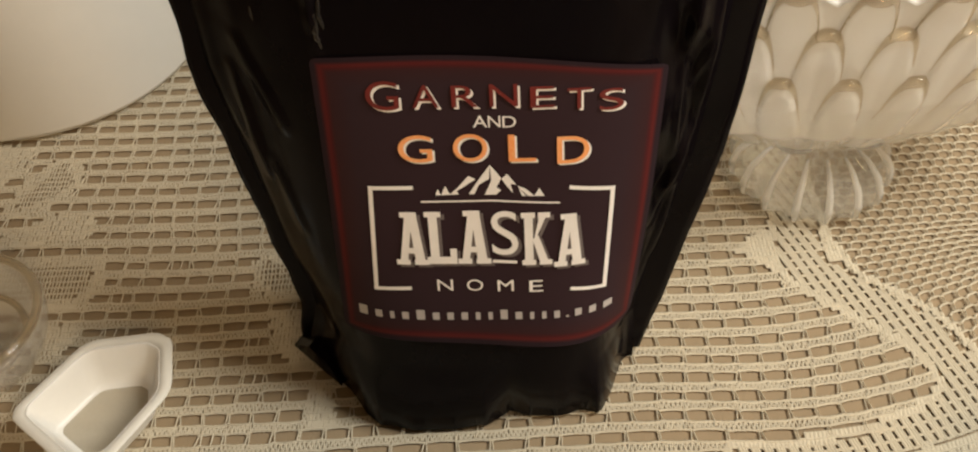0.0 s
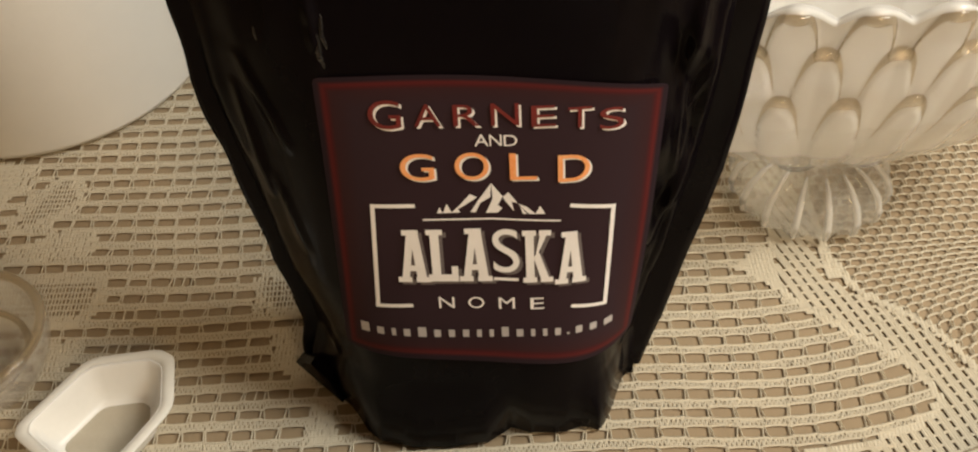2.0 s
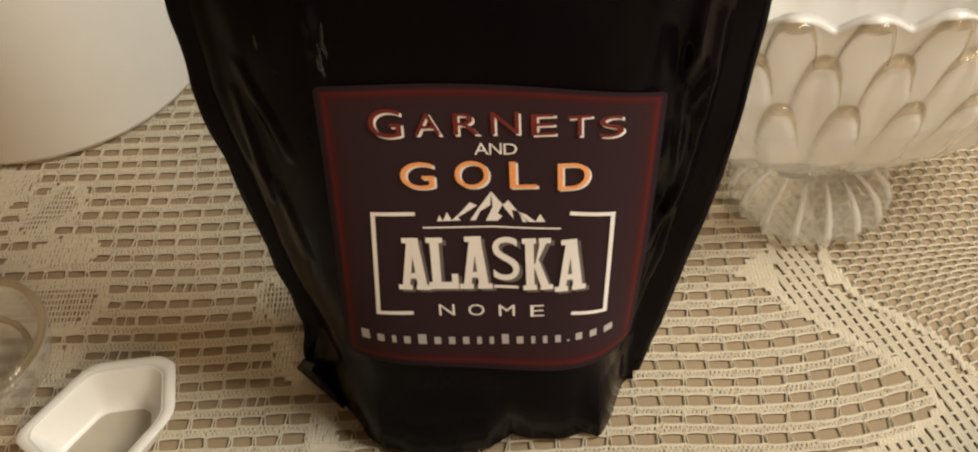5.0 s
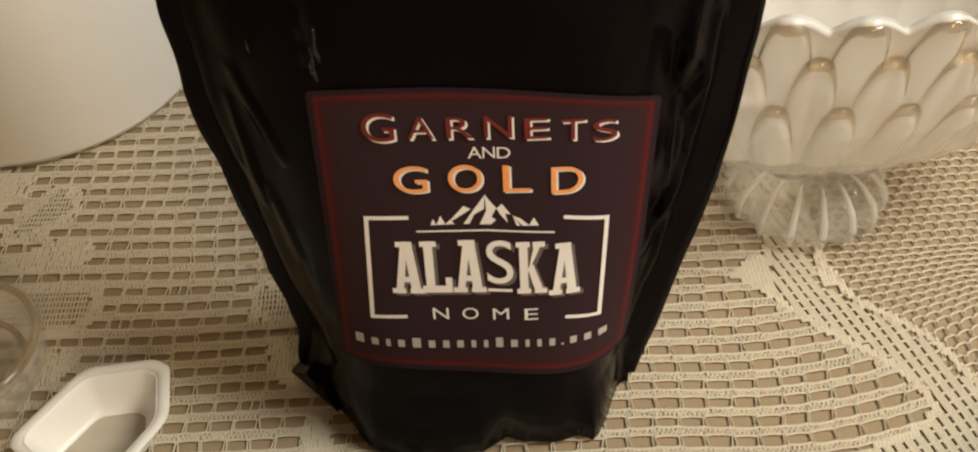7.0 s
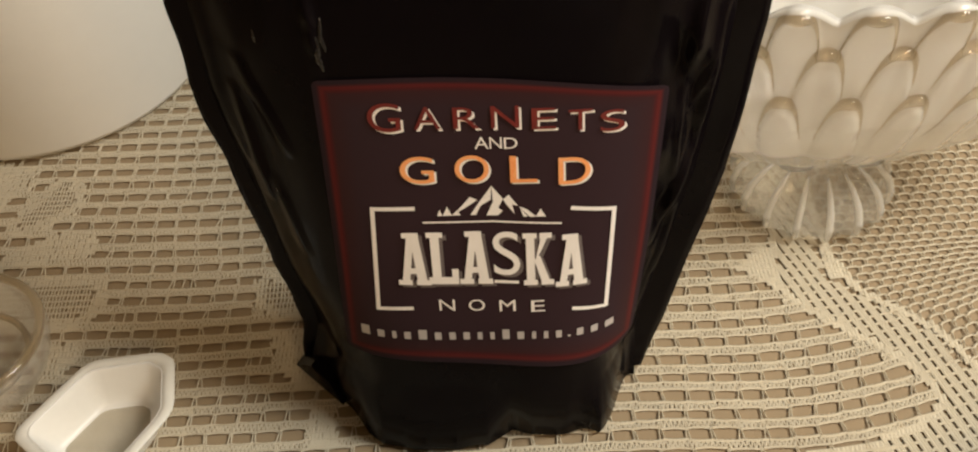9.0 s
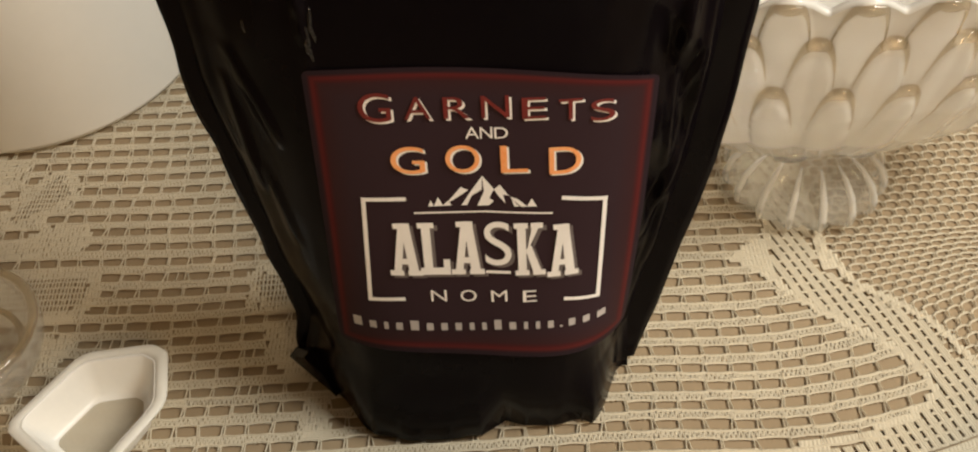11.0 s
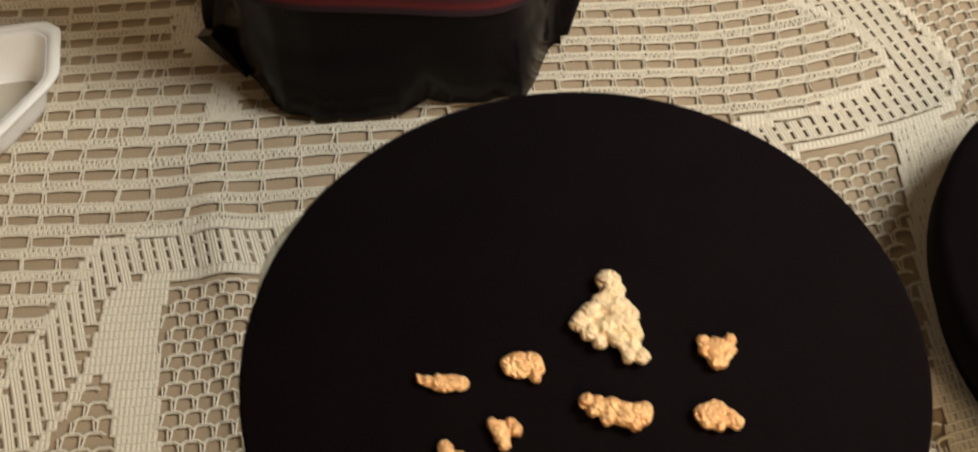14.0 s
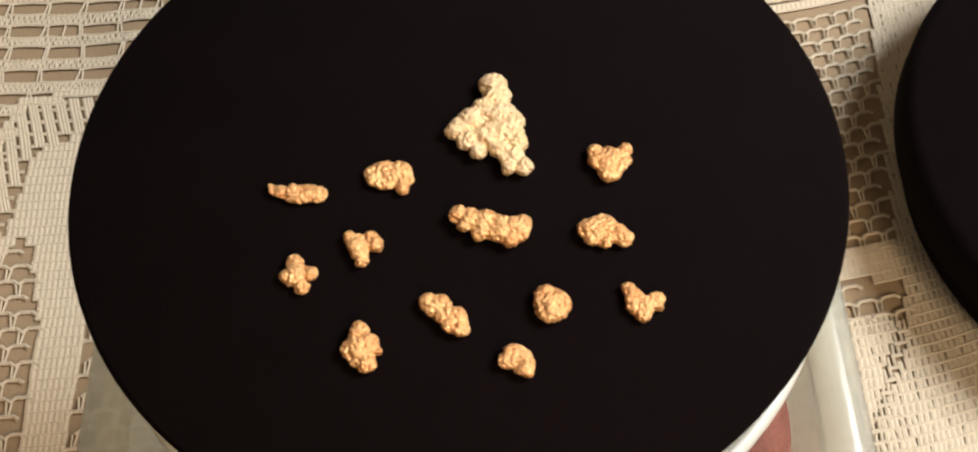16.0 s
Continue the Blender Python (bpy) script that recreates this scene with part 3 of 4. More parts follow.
SLAB = {  # slab-serif capitals as convex pieces in a unit box
    "A": [[(0.10, 0.0), (0.33, 0.0), (0.60, 1.0), (0.38, 1.0)], [(0.60, 0.0), (0.90, 0.0), (0.70, 1.0), (0.45, 1.0)], rect(0.0, 0.42, 0.0, 0.10), rect(0.55, 1.0, 0.0, 0.10), rect(0.28, 0.72, 0.22, 0.33), rect(0.22, 0.72, 0.90, 1.0)],
    "L": [rect(0.12, 0.42, 0.0, 1.0), rect(0.0, 0.95, 0.0, 0.14), rect(0.78, 1.0, 0.0, 0.30), rect(0.0, 0.55, 0.90, 1.0)],
    "K": [rect(0.10, 0.38, 0.0, 1.0), rect(0.0, 0.46, 0.0, 0.10), rect(0.0, 0.46, 0.90, 1.0), [(0.36, 0.38), (0.50, 0.55), (0.88, 1.0), (0.62, 1.0)], [(0.36, 0.50), (0.55, 0.58), (0.92, 0.0), (0.62, 0.0)], rect(0.55, 0.95, 0.90, 1.0), rect(0.58, 1.0, 0.0, 0.10)],
}


def print_word(name, letters, mat, lift, dx=0.0, dz=0.0, slab=False, only=None):
    """Letters, each in its own box (x0, x1, z0, z1 in millimetres), printed on the label."""
    verts, faces = [], []
    for char, x0, x1, z0, z1 in letters:
        if slab and char in SLAB:
            pieces = SLAB[char]
            vs, fs = [], []
            for n, pc in enumerate(pieces):
                k = len(vs)
                vs += [(p[0], p[1], n) for p in pc]
                fs.append(tuple(range(k, k + len(pc))))
        else:
            vs, fs = glyph(char)
        ax, bx = min(v[0] for v in vs), max(v[0] for v in vs)
        az, bz = min(v[1] for v in vs), max(v[1] for v in vs)
        k = len(verts)
        for v in vs:
            x = (x0 + (x1 - x0) * (v[0] - ax) / (bx - ax)) / 1000 + dx
            z = (z0 + (z1 - z0) * (v[1] - az) / (bz - az)) / 1000 + dz
            verts.append(on_label(x, z, lift + (v[2] * 0.000012 if slab else 0)))
        faces += [tuple(k + i for i in f) for f in fs]
    return mesh_from(name, verts, faces, mat, smooth=False, parent=label_sheet)


GARNETS = [("G", -18.1, -9.4, 115.7, 124.1), ("A", -6.1, 1.0, 116.4, 122.9), ("R", 4.3, 11.2, 116.4, 122.6), ("N", 14.2, 21.6, 116.4, 122.8),
           ("E", 24.8, 31.1, 115.8, 121.9), ("T", 34.4, 40.7, 115.0, 121.0), ("S", 42.8, 49.4, 113.7, 120.0)]
AND = [("A", 9.5, 13.3, 110.3, 113.8), ("N", 13.5, 16.8, 110.3, 113.7), ("D", 17.3, 20.9, 110.2, 113.5)]
GOLD_WORD = [("G", -11.0, -1.8, 100.0, 108.3), ("O", 3.8, 13.0, 100.1, 108.5), ("L", 18.6, 25.9, 99.9, 108.1), ("D", 31.6, 40.3, 98.8, 107.0)]
ALASKA = [("A", -14.6, -5.2, 66.5, 84.3), ("L", -5.7, 2.8, 66.8, 84.4), ("A", 3.1, 12.5, 66.8, 84.7), ("S", 12.9, 20.4, 69.7, 84.4),
          ("K", 21.3, 29.9, 66.0, 83.7), ("A", 30.4, 39.4, 64.8, 82.7)]
NOME = [("N", -3.6, 1.0, 57.1, 61.1), ("O", 5.0, 9.7, 57.0, 61.0), ("M", 13.9, 18.6, 56.7, 60.7), ("E", 23.1, 27.1, 56.2, 60.3)]
print_word("lettering", GARNETS, PRINT_WHITE, 0.0011, 0.0006, -0.0007)
print_word("lettering", GARNETS, PRINT_RED, 0.0013)
print_word("lettering", AND, PRINT_WHITE, 0.0012)
print_word("lettering", GOLD_WORD, PRINT_WHITE, 0.0011, 0.0006, -0.0006)
print_word("lettering", GOLD_WORD, PRINT_ORANGE, 0.0013)
print_word("lettering", ALASKA, PRINT_GREY, 0.0011, 0.0010, -0.0011, True)
print_word("lettering", ALASKA, PRINT_WHITE, 0.0014, 0, 0, True)
print_word("lettering", NOME, PRINT_WHITE, 0.0012)


def stroke(points, width, name="printed_line", mat=PRINT_WHITE):
    """A printed line of a given width along (x, z) millimetre points."""
    verts, faces = [], []
    for a, b in zip(points, points[1:]):
        d = Vector((b[0] - a[0], b[1] - a[1]))
        n = Vector((-d.y, d.x)).normalized() * width / 2
        e = d.normalized() * width / 2
        for q in range(9):
            p = Vector(a) - e + (d + 2 * e) * q / 8
            verts += [on_label((p.x + n.x) / 1000, (p.y + n.y) / 1000, 0.0012), on_label((p.x - n.x) / 1000, (p.y - n.y) / 1000, 0.0012)]
        k = len(verts) - 18
        faces += [(k + 2 * q, k + 2 * q + 1, k + 2 * q + 3, k + 2 * q + 2) for q in range(8)]
    return mesh_from(name, verts, faces, mat, smooth=False, parent=label_sheet)


stroke([(-8.6, 92.0), (-19.8, 91.7), (-21.6, 57.2), (-11.8, 57.9)], 1.25)
stroke([(35.5, 91.0), (47.0, 89.0), (45.3, 53.8), (35.7, 56.0)], 1.25)
stroke([(-5.8, 87.5), (13.5, 87.7), (32.0, 86.4)], 0.55)
stroke([(13.4, 67.4), (19.4, 67.0)], 1.0)

# printed mountain: light faces with dark clefts between
for piece in ([(2.6, 90.0), (7.4, 95.6), (9.4, 94.6), (6.0, 92.2)], [(7.2, 89.8), (9.6, 93.6), (13.4, 99.0), (13.0, 94.6), (10.2, 92.8), (8.8, 89.8)],
              [(13.4, 99.0), (16.4, 94.8), (15.0, 92.0), (16.2, 91.0), (14.8, 89.6), (11.6, 89.6), (13.6, 94.0)], [(16.4, 94.6), (18.0, 96.1), (20.4, 92.6), (18.8, 93.0), (19.4, 90.0), (17.4, 92.8)],
              [(20.6, 92.3), (22.8, 91.4), (25.4, 88.9), (23.6, 88.9), (21.6, 91.0)], [(21.0, 91.6), (21.8, 89.0), (23.0, 89.0)], [(-2.0, 89.6), (-1.2, 91.6), (-0.4, 89.6)],
              [(-0.4, 89.6), (0.9, 92.6), (2.2, 89.7)], [(25.2, 88.9), (26.6, 91.5), (28.0, 88.8)], [(2.0, 89.7), (3.6, 91.4), (4.6, 89.8)]):
    mesh_from("printed_mountain", [on_label(x / 1000, z / 1000, 0.0012) for x, z in piece], [tuple(range(len(piece)))], PRINT_WHITE, smooth=False, parent=label_sheet)

# the line of small print along the foot of the label, as bars
bars = [("t", 3.4), ("s", 3.0), ("s", 2.2), ("s", 2.9), ("t", 3.4), ("s", 2.9), ("s", 2.8), ("s", 2.8), ("s", 2.3), ("s", 2.2), ("t", 3.0), ("s", 2.9), ("s", 2.1), ("s", 2.2), ("s", 2.6), ("d", 0.8), ("s", 2.9), ("s", 3.0), ("s", 3.6)]
at = -28.2
verts, faces = [], []
for kind, w in bars:
    mid = at + w / 2
    base = 46.4 - 0.0020 * max(0.0, mid - 14) ** 2 - 0.0006 * max(0.0, -12 - mid) ** 2
    hi = {"t": 3.6, "s": 2.7, "d": 0.7}[kind]
    gap = 0.45 if kind != "d" else 0.0
    k = len(verts)
    verts += [on_label(x / 1000, (base + z) / 1000, 0.0012) for x, z in ((at + gap, 0), (at + w - gap, 0), (at + w - gap, hi), (at + gap, hi))]
    faces.append((k, k + 1, k + 2, k + 3))
    at += w + 1.42
mesh_from("small_print", verts, faces, PRINT_PALE, smooth=False, parent=label_sheet)

# ---- white round tub ----
tub = tagged(new("tub"), "tall white matt plastic round tub", "container")
part("body", lathe([(0.0, 0.0005), (0.070, 0.0005), (0.0730, 0.0012), (0.0745, 0.004), (0.0765, 0.19), (0.0760, 0.193), (0.072, 0.193), (0.071, 0.02), (0.0, 0.018)], 96), WHITE_PLASTIC, tub)
tub.location = (-0.1895, 0.4245, 0)

# ---- weighing boat ----


def build_boat():
    boat = tagged(new("weighing_boat"), "small empty six-sided milky plastic weighing boat", "tray")
    c = Vector((-0.1165, 0.2095))
    rim = [(-0.1410, 0.2065), (-0.1240, 0.2320), (-0.1005, 0.2345), (-0.0950, 0.2310), (-0.0918, 0.2105), (-0.1075, 0.1845), (-0.1190, 0.1835), (-0.1405, 0.2020)]

    def ring(scale, z, soft=4):
        """The six-sided outline drawn in, with rounded corners."""
        pts = []
        n = len(rim)
        for i in range(n):
            a, b, d = Vector(rim[i - 1]), Vector(rim[i]), Vector(rim[(i + 1) % n])
            p, q = b.lerp(a, 0.18), b.lerp(d, 0.18)
            for k in range(soft):
                t = k / (soft - 1)
                pts.append(p.lerp(b, t).lerp(b.lerp(q, t), t))
        return [(c.x + (p.x - c.x) * scale, c.y + (p.y - c.y) * scale, z) for p in pts]
    levels = [(0.552, 0.0005), (0.62, 0.0009), (0.66, 0.0022), (0.70, 0.005), (0.80, 0.0120), (0.828, 0.0141), (0.846, 0.0150), (0.842, 0.0158), (0.820, 0.0150), (0.790, 0.0128), (0.690, 0.0058), (0.645, 0.0030), (0.60, 0.0019), (0.552, 0.0016)]
    rings = [ring(s, z) for s, z in levels]
    n = len(rings[0])
    verts = [p for r in rings for p in r]
    faces = [(k * n + i, k * n + (i + 1) % n, (k + 1) * n + (i + 1) % n, (k + 1) * n + i) for k in range(len(rings) - 1) for i in range(n)]
    mesh_from("wall", verts, faces, BOAT_PLASTIC, parent=boat, label="sloping milky plastic side wall")
    # floor in the darker, tan-tinted copy of the wall plastic
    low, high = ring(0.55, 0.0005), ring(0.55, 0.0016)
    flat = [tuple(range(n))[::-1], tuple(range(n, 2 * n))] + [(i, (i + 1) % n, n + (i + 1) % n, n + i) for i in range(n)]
    mesh_from("tray_floor", low + high, flat, BOAT_FLOOR, smooth=False, parent=boat, label="see-through floor tinted tan")
    flange = [ring(s, z) for s, z in ((0.848, 0.0150), (1.0, 0.0148), (1.008, 0.0152), (1.0, 0.0156), (0.92, 0.0157), (0.848, 0.0157))]
    fv = [p for r in flange for p in r]
    ff = [(k * n + i, k * n + (i + 1) % n, (k + 1) % 6 * n + (i + 1) % n, (k + 1) % 6 * n + i) for k in range(6) for i in range(n)]
    mesh_from("rim", fv, ff, BOAT_RIM, parent=boat, label="flat milky plastic rim")
    return boat


build_boat()

# ---- small glass dish at the edge ----
cup = tagged(new("glass_dish"), "small round clear glass dish with a thick rim", "dish")
part("bowl", lathe([(0.0, 0.0006), (0.022, 0.0006), (0.026, 0.003), (0.0290, 0.010), (0.0300, 0.018), (0.0292, 0.0195), (0.0265, 0.0190), (0.0245, 0.012), (0.020, 0.0055), (0.0, 0.0045)], 72), FOOT_GLASS, cup)
# Rim and base ring use the darkened glass so their edges show.
part("rim", tube([(0.0283 * math.cos(math.tau * q / 64), 0.0283 * math.sin(math.tau * q / 64), 0.0196) for q in range(64)], 0.0016, 8, True), DARK_EDGE, cup)
part("base_ring", tube([(0.0205 * math.cos(math.tau * q / 64), 0.0205 * math.sin(math.tau * q / 64), 0.0075) for q in range(64)], 0.0012, 8, True), DARK_EDGE, cup)
cup.location = (-0.170, 0.241, 0)

# ---- pressed glass compote with petal bowl ----


def build_compote():
    dish = tagged(new("compote"), "clear pressed-glass compote with petal-shaped bowl and fluted foot", "dish")
    turn_beads = -2.05
    wall = [(0.0262, 0.0006), (0.0280, 0.0030), (0.0284, 0.0080), (0.0262, 0.0145), (0.0212, 0.0200), (0.0150, 0.0236), (0.0118, 0.0258), (0.0130, 0.0280)]
    part("foot", lathe(wall, 288, lambda a, k: 1 + 0.115 * abs(math.cos(a * 8)) - 0.06), FOOT_GLASS, dish, "clear fluted glass foot")
    # rounded ribs between the flutes, whitened to stand in for streaks of highlight
    for n in range(16):
        a = math.pi * n / 8
        highlight_rib = [(r * 1.056 * math.cos(a), r * 1.056 * math.sin(a), z) for r, z in wall[:6]]
        smooth_rib = [tuple(Vector(p).lerp(Vector(q), s / 4)) for p, q in zip(highlight_rib, highlight_rib[1:]) for s in range(4)]
        part("highlight_rib", tube(smooth_rib, [0.0003 + 0.0012 * math.sin(math.pi * (i + 0.5) / len(smooth_rib)) ** 0.8 for i in range(len(smooth_rib))], 8), RIB_HIGHLIGHT, dish)
    part("collar", tube([(0.0128 * math.cos(math.tau * q / 40), 0.0118 * math.sin(math.tau * q / 40), 0.0262) for q in range(40)], 0.0020, 10, True), GLASS, dish)
    # round glass lobes where the petals meet the collar
    for n in range(6):
        a = turn_beads + math.tau * n / 6
        bm = bmesh.new()
        bmesh.ops.create_uvsphere(bm, u_segments=20, v_segments=12, radius=1, matrix=Matrix.Translation((0.0250 * math.cos(a), 0.0165 * math.sin(a), 0.0295)) @ Matrix.Diagonal((0.0075, 0.0050, 0.0036, 1)))
        part("bead", bm, GLASS, dish, "clear glass lobe")
    # the oval bowl flares out from the collar; petals fan up from its bottom in three tiers
    lobes, step, turn0 = 26, math.tau / 26, -1.74
    prof = [(0.0115, 0.0268), (0.0200, 0.0285), (0.0330, 0.0320), (0.0500, 0.0385), (0.0660, 0.0500), (0.0780, 0.0670), (0.0855, 0.0860), (0.0905, 0.1030), (0.0960, 0.1150)]
    oval = Matrix.Diagonal((1.0, 0.50, 1, 1))
    tiers = ((0.71, 0.0, 0.0070), (0.86, 0.5, 0.0048), (1.02, 0.0, 0.0026))

    def wall_at(v):
        k = min(len(prof) - 2, int(v * (len(prof) - 1)))
        f = v * (len(prof) - 1) - k
        (r0, z0), (r1, z1) = prof[k], prof[k + 1]
        return r0 + (r1 - r0) * f, z0 + (z1 - z0) * f

    def lean(v):
        """Petals twist a little as they rise."""
        return 0.08 * v

    def petal_relief(a, v):
        best = 0.0
        for top, shift, proud in tiers:
            da = (a - turn0 - shift * step - lean(v) + step / 2) % step - step / 2
            p = 1 - abs(da / (0.49 * step)) ** 2.6 - (v / top) ** 4
            if p > 0:
                best = max(best, proud * min(1.0, p / 0.16) ** 0.5 * (0.45 + 0.55 * math.cos(da / step * 2.6)) * min(1.0, v / 0.12))
        return best
    nz, na = 120, 512
    verts, faces = [], []
    for row in range(nz + 1):
        v = row / nz
        r0, z0 = wall_at(v)
        for i in range(na):
            a = math.tau * i / na
            scallop = abs(math.cos((a - turn0 - lean(v)) * lobes / 2)) - 0.6
            r = r0 * (1 + 0.03 * scallop * v) + petal_relief(a, v)
            verts.append(oval @ Vector((r * math.cos(a), r * math.sin(a), z0 + 0.006 * scallop * max(0.0, (v - 0.8) / 0.2))))
    inner = [0.99, 0.9, 0.8, 0.7, 0.6, 0.5, 0.4, 0.3, 0.2, 0.1, 0.0]
    for v in inner:
        r0, z0 = wall_at(v)
        for i in range(na):
            a = math.tau * i / na
            scallop = abs(math.cos((a - turn0 - lean(v)) * lobes / 2)) - 0.6
            r = max(0.002, (r0 - 0.0042) * (1 + 0.03 * scallop * v))
            verts.append(oval @ Vector((r * math.cos(a), r * math.sin(a), z0 + 0.0022 + 0.006 * scallop * max(0.0, (v - 0.8) / 0.2))))
    for row in range(nz + len(inner)):
        for i in range(na):
            k = (i + 1) % na
            faces.append((row * na + i, row * na + k, (row + 1) * na + k, (row + 1) * na + i))
    faces.append(tuple(range(na))[::-1])
    faces.append(tuple(range((nz + len(inner)) * na, (nz + len(inner) + 1) * na)))
    clear = [f for f in faces if max(f) < 0.40 * nz * na or min(f) > (nz + 8) * na]
    clear_set = set(clear)
    for name, chosen, mat, text in (("bowl", [f for f in faces if f not in clear_set], WHITENED_GLASS, "pale glass bowl with overlapping moulded petals"), ("bowl_base", clear, FOOT_GLASS, "clear glass underside")):
        ob = mesh_from(name, verts, chosen, mat, parent=dish, label=text)
        bm = bmesh.new()
        bm.from_mesh(ob.data)
        bmesh.ops.delete(bm, geom=[v for v in bm.verts if not v.link_faces], context="VERTS")
        bm.to_mesh(ob.data)
        bm.free()
    # rounded beads along the petal tips, tinted brown for the dark refracted there
    for top, shift, proud in tiers:
        for n in range(lobes):
            a0 = turn0 + (n + shift) * step
            pts = []
            for q in range(33):
                t = -0.80 + 1.60 * q / 32
                v = min(1.0, top * max(0.03, 1 - abs(t) ** 2.6) ** 0.25)
                a = a0 + 0.47 * step * t + lean(v)
                r0, z0 = wall_at(v)
                r = r0 + 0.60 * proud
                pts.append(oval @ Vector((r * math.cos(a), r * math.sin(a), z0)))
            part("petal_edge", tube(pts, [0.0002 + 0.0021 * math.sin(math.pi * (0.06 + 0.88 * q / 32)) ** 2.6 for q in range(33)], 8), DARK_EDGE, dish)
    dish.location = (0.1355, 0.3115, 0)
    return dish


build_compote()

# ---- square glass jar with a black-topped lid ----


def square_ring(half, z, round_=0.017, steps=8):
    pts = []
    for qx, qy, a0 in ((1, 1, 0), (-1, 1, 90), (-1, -1, 180), (1, -1, 270)):
        for k in range(steps + 1):
            a = radians(a0 + 90 * k / steps)
            pts.append((qx * (half - round_) + round_ * math.cos(a), qy * (half - round_) + round_ * math.sin(a), z))
    return pts


def build_jar(lid_z):
    jar = tagged(new("glass_jar"), "square greenish glass jar with round shoulders, closed by a black-topped lid", "jar")
    outer = [(0.038, 0.0006), (0.042, 0.004), (0.0440, 0.015), (0.0443, 0.114), (0.0436, 0.1195), (0.0410, 0.1225)]
    inner = [(0.0375, 0.1210), (0.0390, 0.1175), (0.0398, 0.113), (0.0395, 0.016), (0.036, 0.008)]
    rings = [square_ring(h, z) for h, z in outer + inner]
    n = len(rings[0])
    verts = [p for r in rings for p in r]
    faces = [(k * n + i, k * n + (i + 1) % n, (k + 1) * n + (i + 1) % n, (k + 1) * n + i) for k in range(len(rings) - 1) for i in range(n)]
    faces += [tuple(range(n))[::-1], tuple(range((len(rings) - 1) * n, len(rings) * n))]
    mesh_from("body", verts, faces, GREEN_GLASS, parent=jar)
    part("neck", lathe([(0.0362, 0.1212), (0.0362, lid_z - 0.013), (0.0342, lid_z - 0.013), (0.0342, 0.1212), (0.0362, 0.1212)], 72), GREEN_GLASS, jar)
    part("rim", lathe([(0.0370, lid_z - 0.0125), (0.0380, lid_z - 0.0122), (0.0384, lid_z - 0.0114), (0.0380, lid_z - 0.0106), (0.0370, lid_z - 0.0105), (0.0370, lid_z - 0.0125)], 96), RIM, jar, "pale glossy rim")
    part("lid_side", lathe([(0.0, lid_z - 0.0102), (0.0374, lid_z - 0.0102), (0.0378, lid_z - 0.002), (0.0, lid_z - 0.002)], 96), GREEN_GLASS, jar)
    part("lid_top", lathe([(0.0, lid_z - 0.0019), (0.0372, lid_z - 0.0019), (0.0381, lid_z - 0.0014), (0.0382, lid_z - 0.0006), (0.0377, lid_z - 0.0001), (0.0, lid_z)], 128), FELT, jar, "matt black felt disc")
    part("clasp", tube([(-0.018, 0.0405, 0.1235), (-0.027, 0.0415, 0.1245), (-0.033, 0.0405, 0.1235), (-0.037, 0.0375, 0.1220)], [0.0006, 0.0010, 0.0008, 0.0003]), DARK, jar, "dark wire clasp")
    part("sand_fill", lathe([(0.0, 0.0085), (0.021, 0.0085), (0.0245, 0.012), (0.0245, 0.106), (0.020, 0.111), (0.0, 0.112)], 48, None, (0.0140, -0.0135)), PINK, jar, "reddish garnet sand")
    return jar


LID_Z = 0.1456
jar = build_jar(LID_Z)
jar.location = (0.0433, 0.0393, 0)

# ---- low black round tin beside it ----
tin = tagged(new("round_tin"), "low wide round black tin with a matt lid", "tin")
part("body", lathe([(0.0, 0.0006), (0.0640, 0.0006), (0.0665, 0.0020), (0.0675, 0.0120), (0.0, 0.0120)], 128), FELT, tin)
part("lid", lathe([(0.0680, 0.0122), (0.0702, 0.0122), (0.0712, 0.0135), (0.0714, 0.0215), (0.0706, 0.0238), (0.0685, 0.0248), (0.0, 0.0252)], 128), FELT, tin)
tin.location = (0.2132, 0.1170, 0)

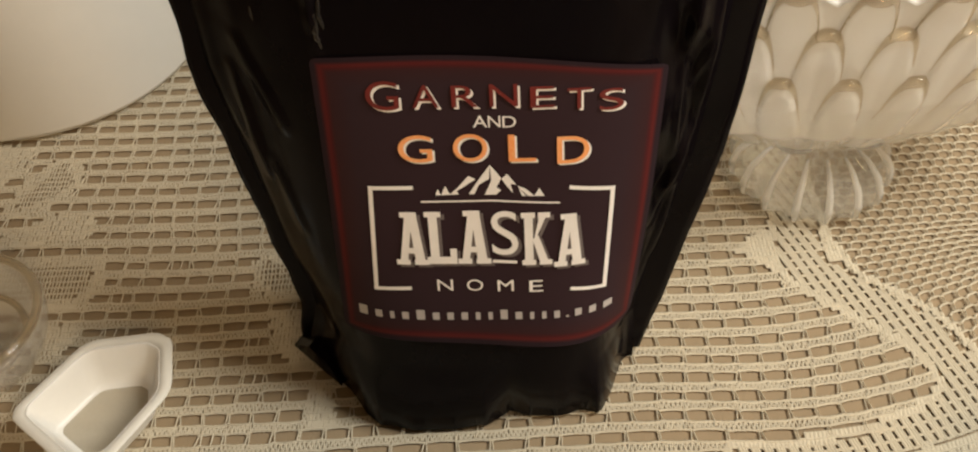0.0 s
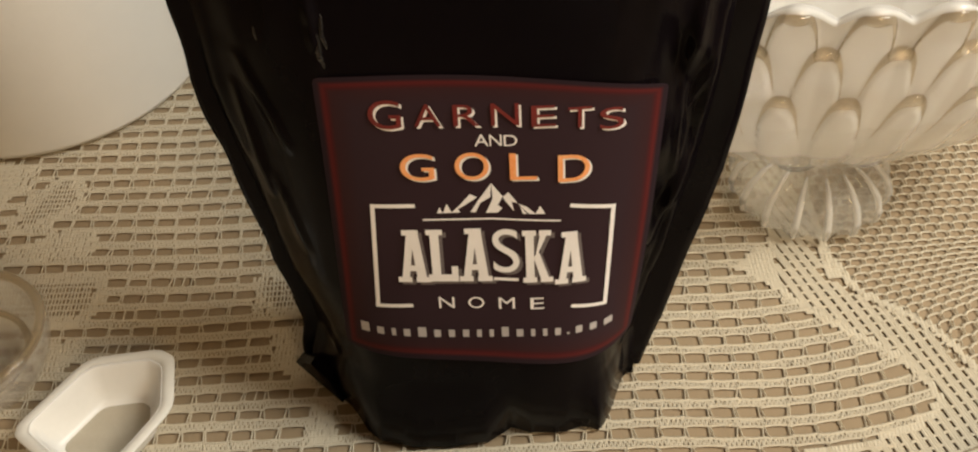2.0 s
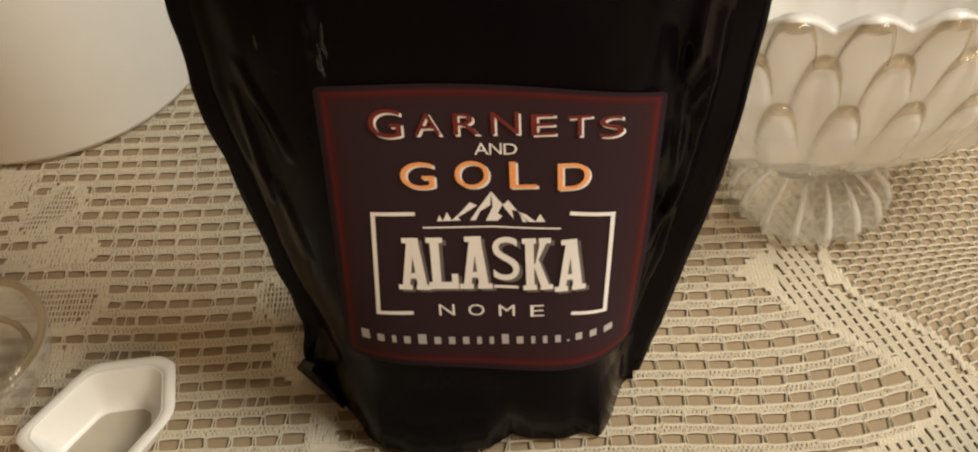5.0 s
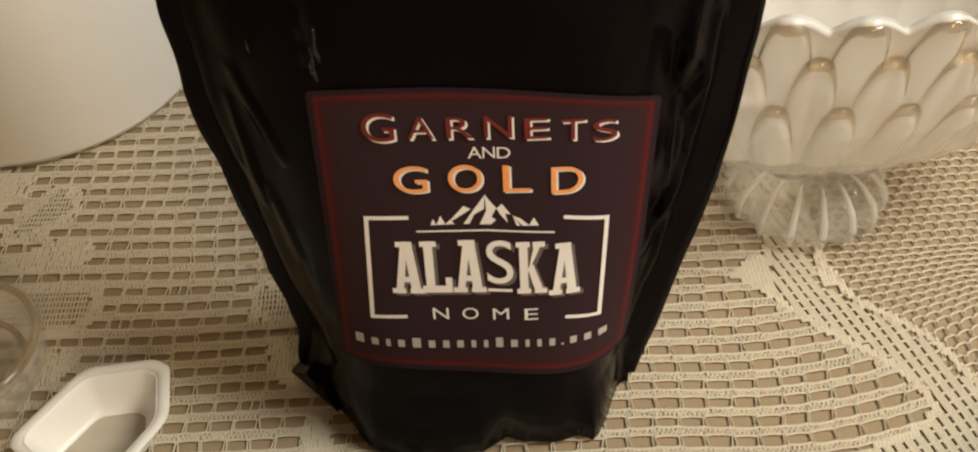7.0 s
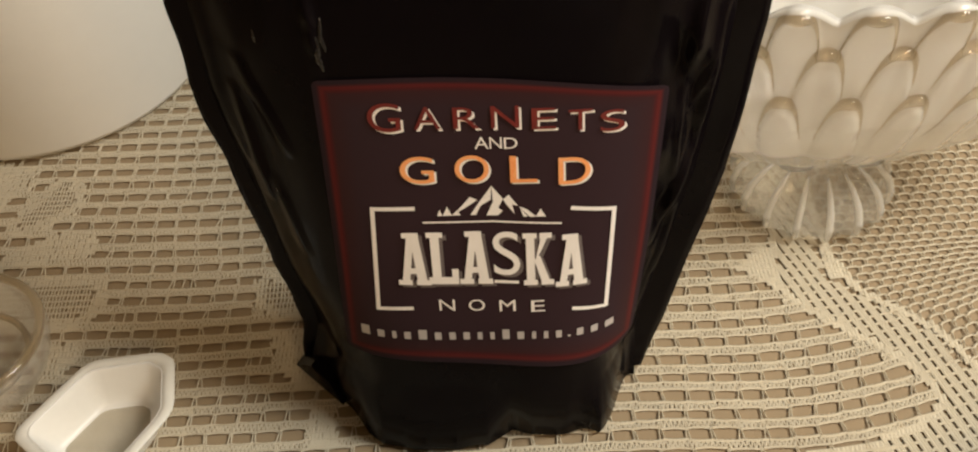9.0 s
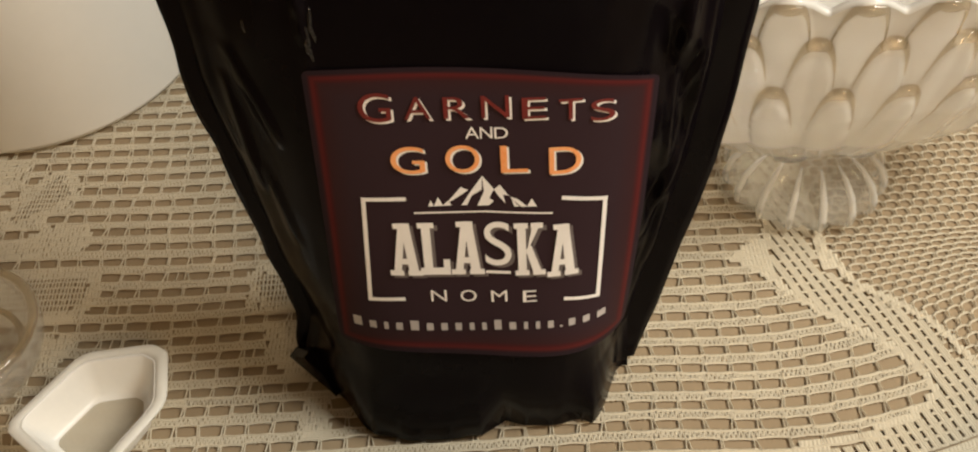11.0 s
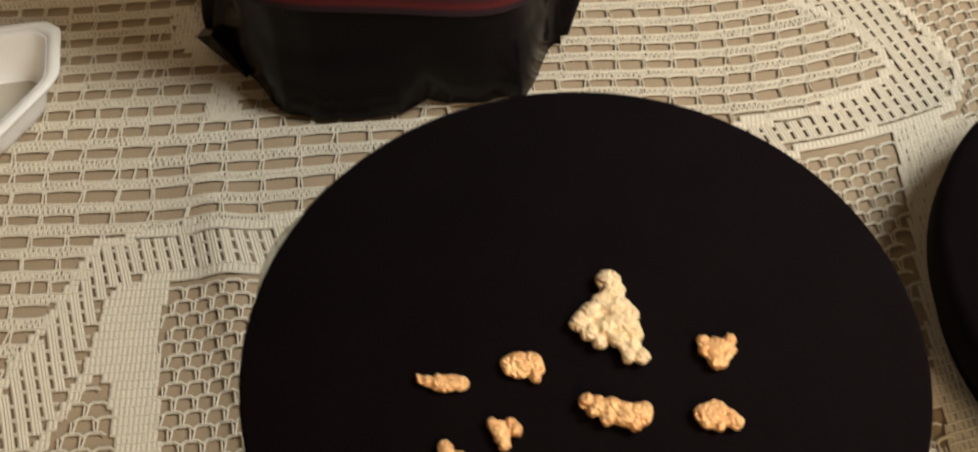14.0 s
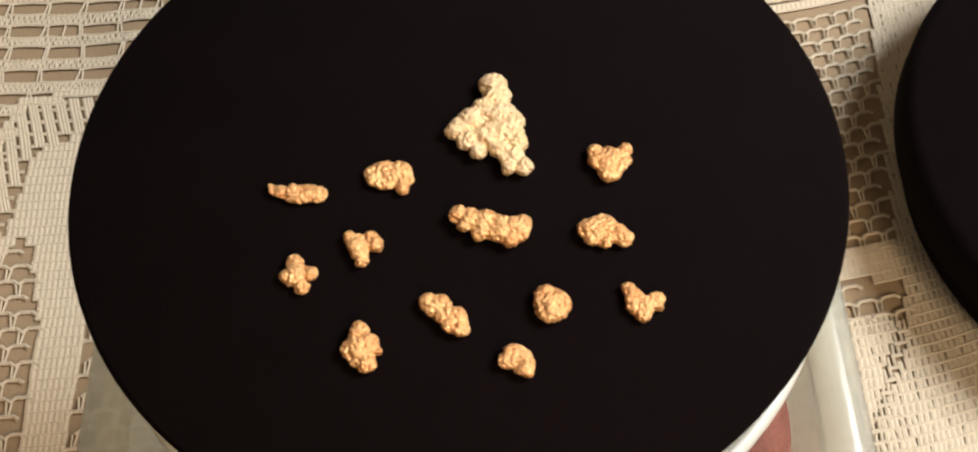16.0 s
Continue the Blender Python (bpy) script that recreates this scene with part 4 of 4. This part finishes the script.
# ---- gold nuggets on the lid ----


def nugget(lumps, flat, seed, mat):
    """Lumps grown together into one pitted piece of metal that lies on the lid."""
    bm = bmesh.new()
    mean = sum(r for _, _, r in lumps) / len(lumps)
    for x, y, r in lumps:
        lie = Matrix.Translation((x, y, mean * flat)) @ Matrix.Diagonal((r * 1.08 + 0.12, r * 1.08 + 0.12, (0.35 * r + 0.8 * mean) * flat, 1))
        bmesh.ops.create_icosphere(bm, subdivisions=3, radius=1, matrix=lie)
    lump = part("gold_nugget", bm, mat)
    fuse = lump.modifiers.new("fuse", "REMESH")
    fuse.mode, fuse.voxel_size, fuse.use_smooth_shade = "VOXEL", 0.10, True
    melt = lump.modifiers.new("melt", "SMOOTH")
    melt.factor, melt.iterations = 0.5, 7
    me = bpy.data.meshes.new_from_object(lump.evaluated_get(bpy.context.evaluated_depsgraph_get()))
    lump.modifiers.clear()
    shift = Vector((seed * 7.3, seed * 2.1, 0))
    moved = []
    for v in me.vertices:
        s = v.co + shift
        out = 0.15 * noise.noise(s * 0.8) + 0.10 * noise.noise(s * 1.7) + 0.09 * noise.noise(s * 3.2) + 0.05 * noise.noise(s * 6.5)
        out -= 0.40 * max(0.0, noise.noise(s * 1.3 + Vector((0, 0, 5))) - 0.20)
        moved.append(v.co + v.normal * out)
    low = min(p.z for p in moved)
    for v, p in zip(me.vertices, moved):
        v.co = Vector((p.x, p.y, p.z - low)) / 1000 + Vector((0, 0, LID_Z - 0.0001))
    me.materials.clear()
    me.materials.append(mat)
    lump.data = me
    return lump


NUGGETS = [  # lumps (x, y, radius) in millimetres on the lid; how flat they are; what they look like
    ([(47.2, 46.9, 1.3), (47.6, 45.5, 1.3), (46.4, 43.9, 1.3), (47.9, 43.2, 1.4), (44.9, 42.8, 1.2), (43.6, 41.6, 1.0), (42.9, 41.4, 0.5), (44.5, 40.2, 1.0), (45.5, 38.9, 0.7), (46.5, 40.7, 1.4), (48.3, 41.1, 1.6), (49.1, 42.3, 1.0), (49.2, 39.9, 1.1), (48.8, 38.0, 1.1), (49.8, 36.9, 0.8), (48.4, 36.8, 0.6), (50.4, 36.6, 0.3), (47.7, 39.2, 1.0)], 0.62, "large pitted gold nugget with pale quartz specks"),
    ([(26.3, 35.5, 0.6), (27.5, 35.2, 0.9), (28.8, 35.1, 1.0), (29.9, 34.9, 0.8), (28.2, 34.5, 0.5), (25.6, 35.7, 0.4), (25.2, 36.1, 0.2)], 0.55, "flat narrow gold nugget"),
    ([(36.5, 36.8, 1.5), (35.5, 37.0, 1.0), (37.6, 37.0, 1.2), (38.2, 36.3, 0.9), (38.0, 35.2, 0.5), (36.6, 35.8, 0.4), (35.3, 36.4, 0.7)], 0.42, "rounded flat gold nugget with a notch"),
    ([(56.9, 38.4, 0.7), (59.9, 38.5, 0.6), (58.2, 37.4, 1.3), (58.2, 36.2, 1.1), (57.1, 37.3, 0.8), (59.4, 37.1, 0.8)], 0.60, "blocky gold nugget with a flat top edge"),
    ([(43.4, 31.7, 0.8), (44.6, 31.2, 1.0), (45.8, 30.6, 1.3), (47.3, 30.0, 1.3), (48.7, 29.9, 1.2), (49.5, 30.6, 0.7), (48.2, 28.8, 0.7), (45.5, 29.8, 0.8), (44.0, 30.7, 0.6)], 0.70, "long pitted gold nugget"),
    ([(56.1, 29.5, 1.3), (57.1, 29.9, 1.1), (58.1, 29.2, 0.9), (58.9, 28.5, 0.7), (55.8, 28.7, 0.6), (57.0, 28.4, 0.6)], 0.60, "rounded gold nugget with a small knob"),
    ([(33.2, 29.9, 0.5), (33.9, 29.2, 0.9), (35.1, 29.6, 0.7), (35.6, 29.1, 0.6), (34.1, 28.2, 0.7), (34.3, 27.4, 0.5)], 0.75, "small knobbly gold nugget"),
    ([(28.0, 27.5, 0.7), (28.3, 26.4, 0.9), (29.5, 26.4, 0.6), (27.3, 26.2, 0.5), (28.8, 24.9, 0.6), (28.0, 25.8, 0.6), (29.8, 26.5, 0.3)], 0.75, "small branching gold nugget"),
    ([(40.6, 22.7, 0.8), (41.5, 22.6, 0.8), (42.0, 21.6, 1.0), (42.9, 21.0, 1.0), (43.3, 20.1, 0.8), (42.5, 20.5, 0.7), (41.0, 22.2, 0.8)], 0.60, "oblong gold nugget"),
    ([(51.7, 21.9, 1.5), (51.3, 22.6, 1.1), (52.3, 21.9, 1.0), (51.4, 21.1, 0.6)], 0.55, "round pitted gold nugget"),
    ([(58.7, 23.4, 0.5), (59.2, 22.3, 0.8), (59.9, 21.5, 0.9), (61.1, 22.1, 0.6), (61.3, 21.4, 0.4), (59.8, 20.7, 0.6), (59.0, 21.4, 0.5)], 0.70, "small forked gold nugget"),
    ([(34.2, 20.1, 0.8), (34.4, 18.5, 1.3), (33.6, 18.4, 0.8), (35.1, 18.9, 0.8), (36.1, 18.1, 0.3), (35.0, 17.0, 0.8), (34.2, 17.5, 0.8)], 0.65, "small lumpy gold nugget with a round head"),
    ([(48.4, 16.8, 1.1), (48.8, 16.2, 0.9), (47.2, 16.7, 0.6), (49.1, 15.7, 0.5), (48.0, 17.4, 0.7)], 0.65, "small rounded gold nugget"),
]
for n, (lumps, flat, text) in enumerate(NUGGETS):
    tagged(nugget(lumps, flat, n + 1, GOLD if n else GOLD_QUARTZ), text + " on a black lid", "nugget", "gold nuggets on the lid")
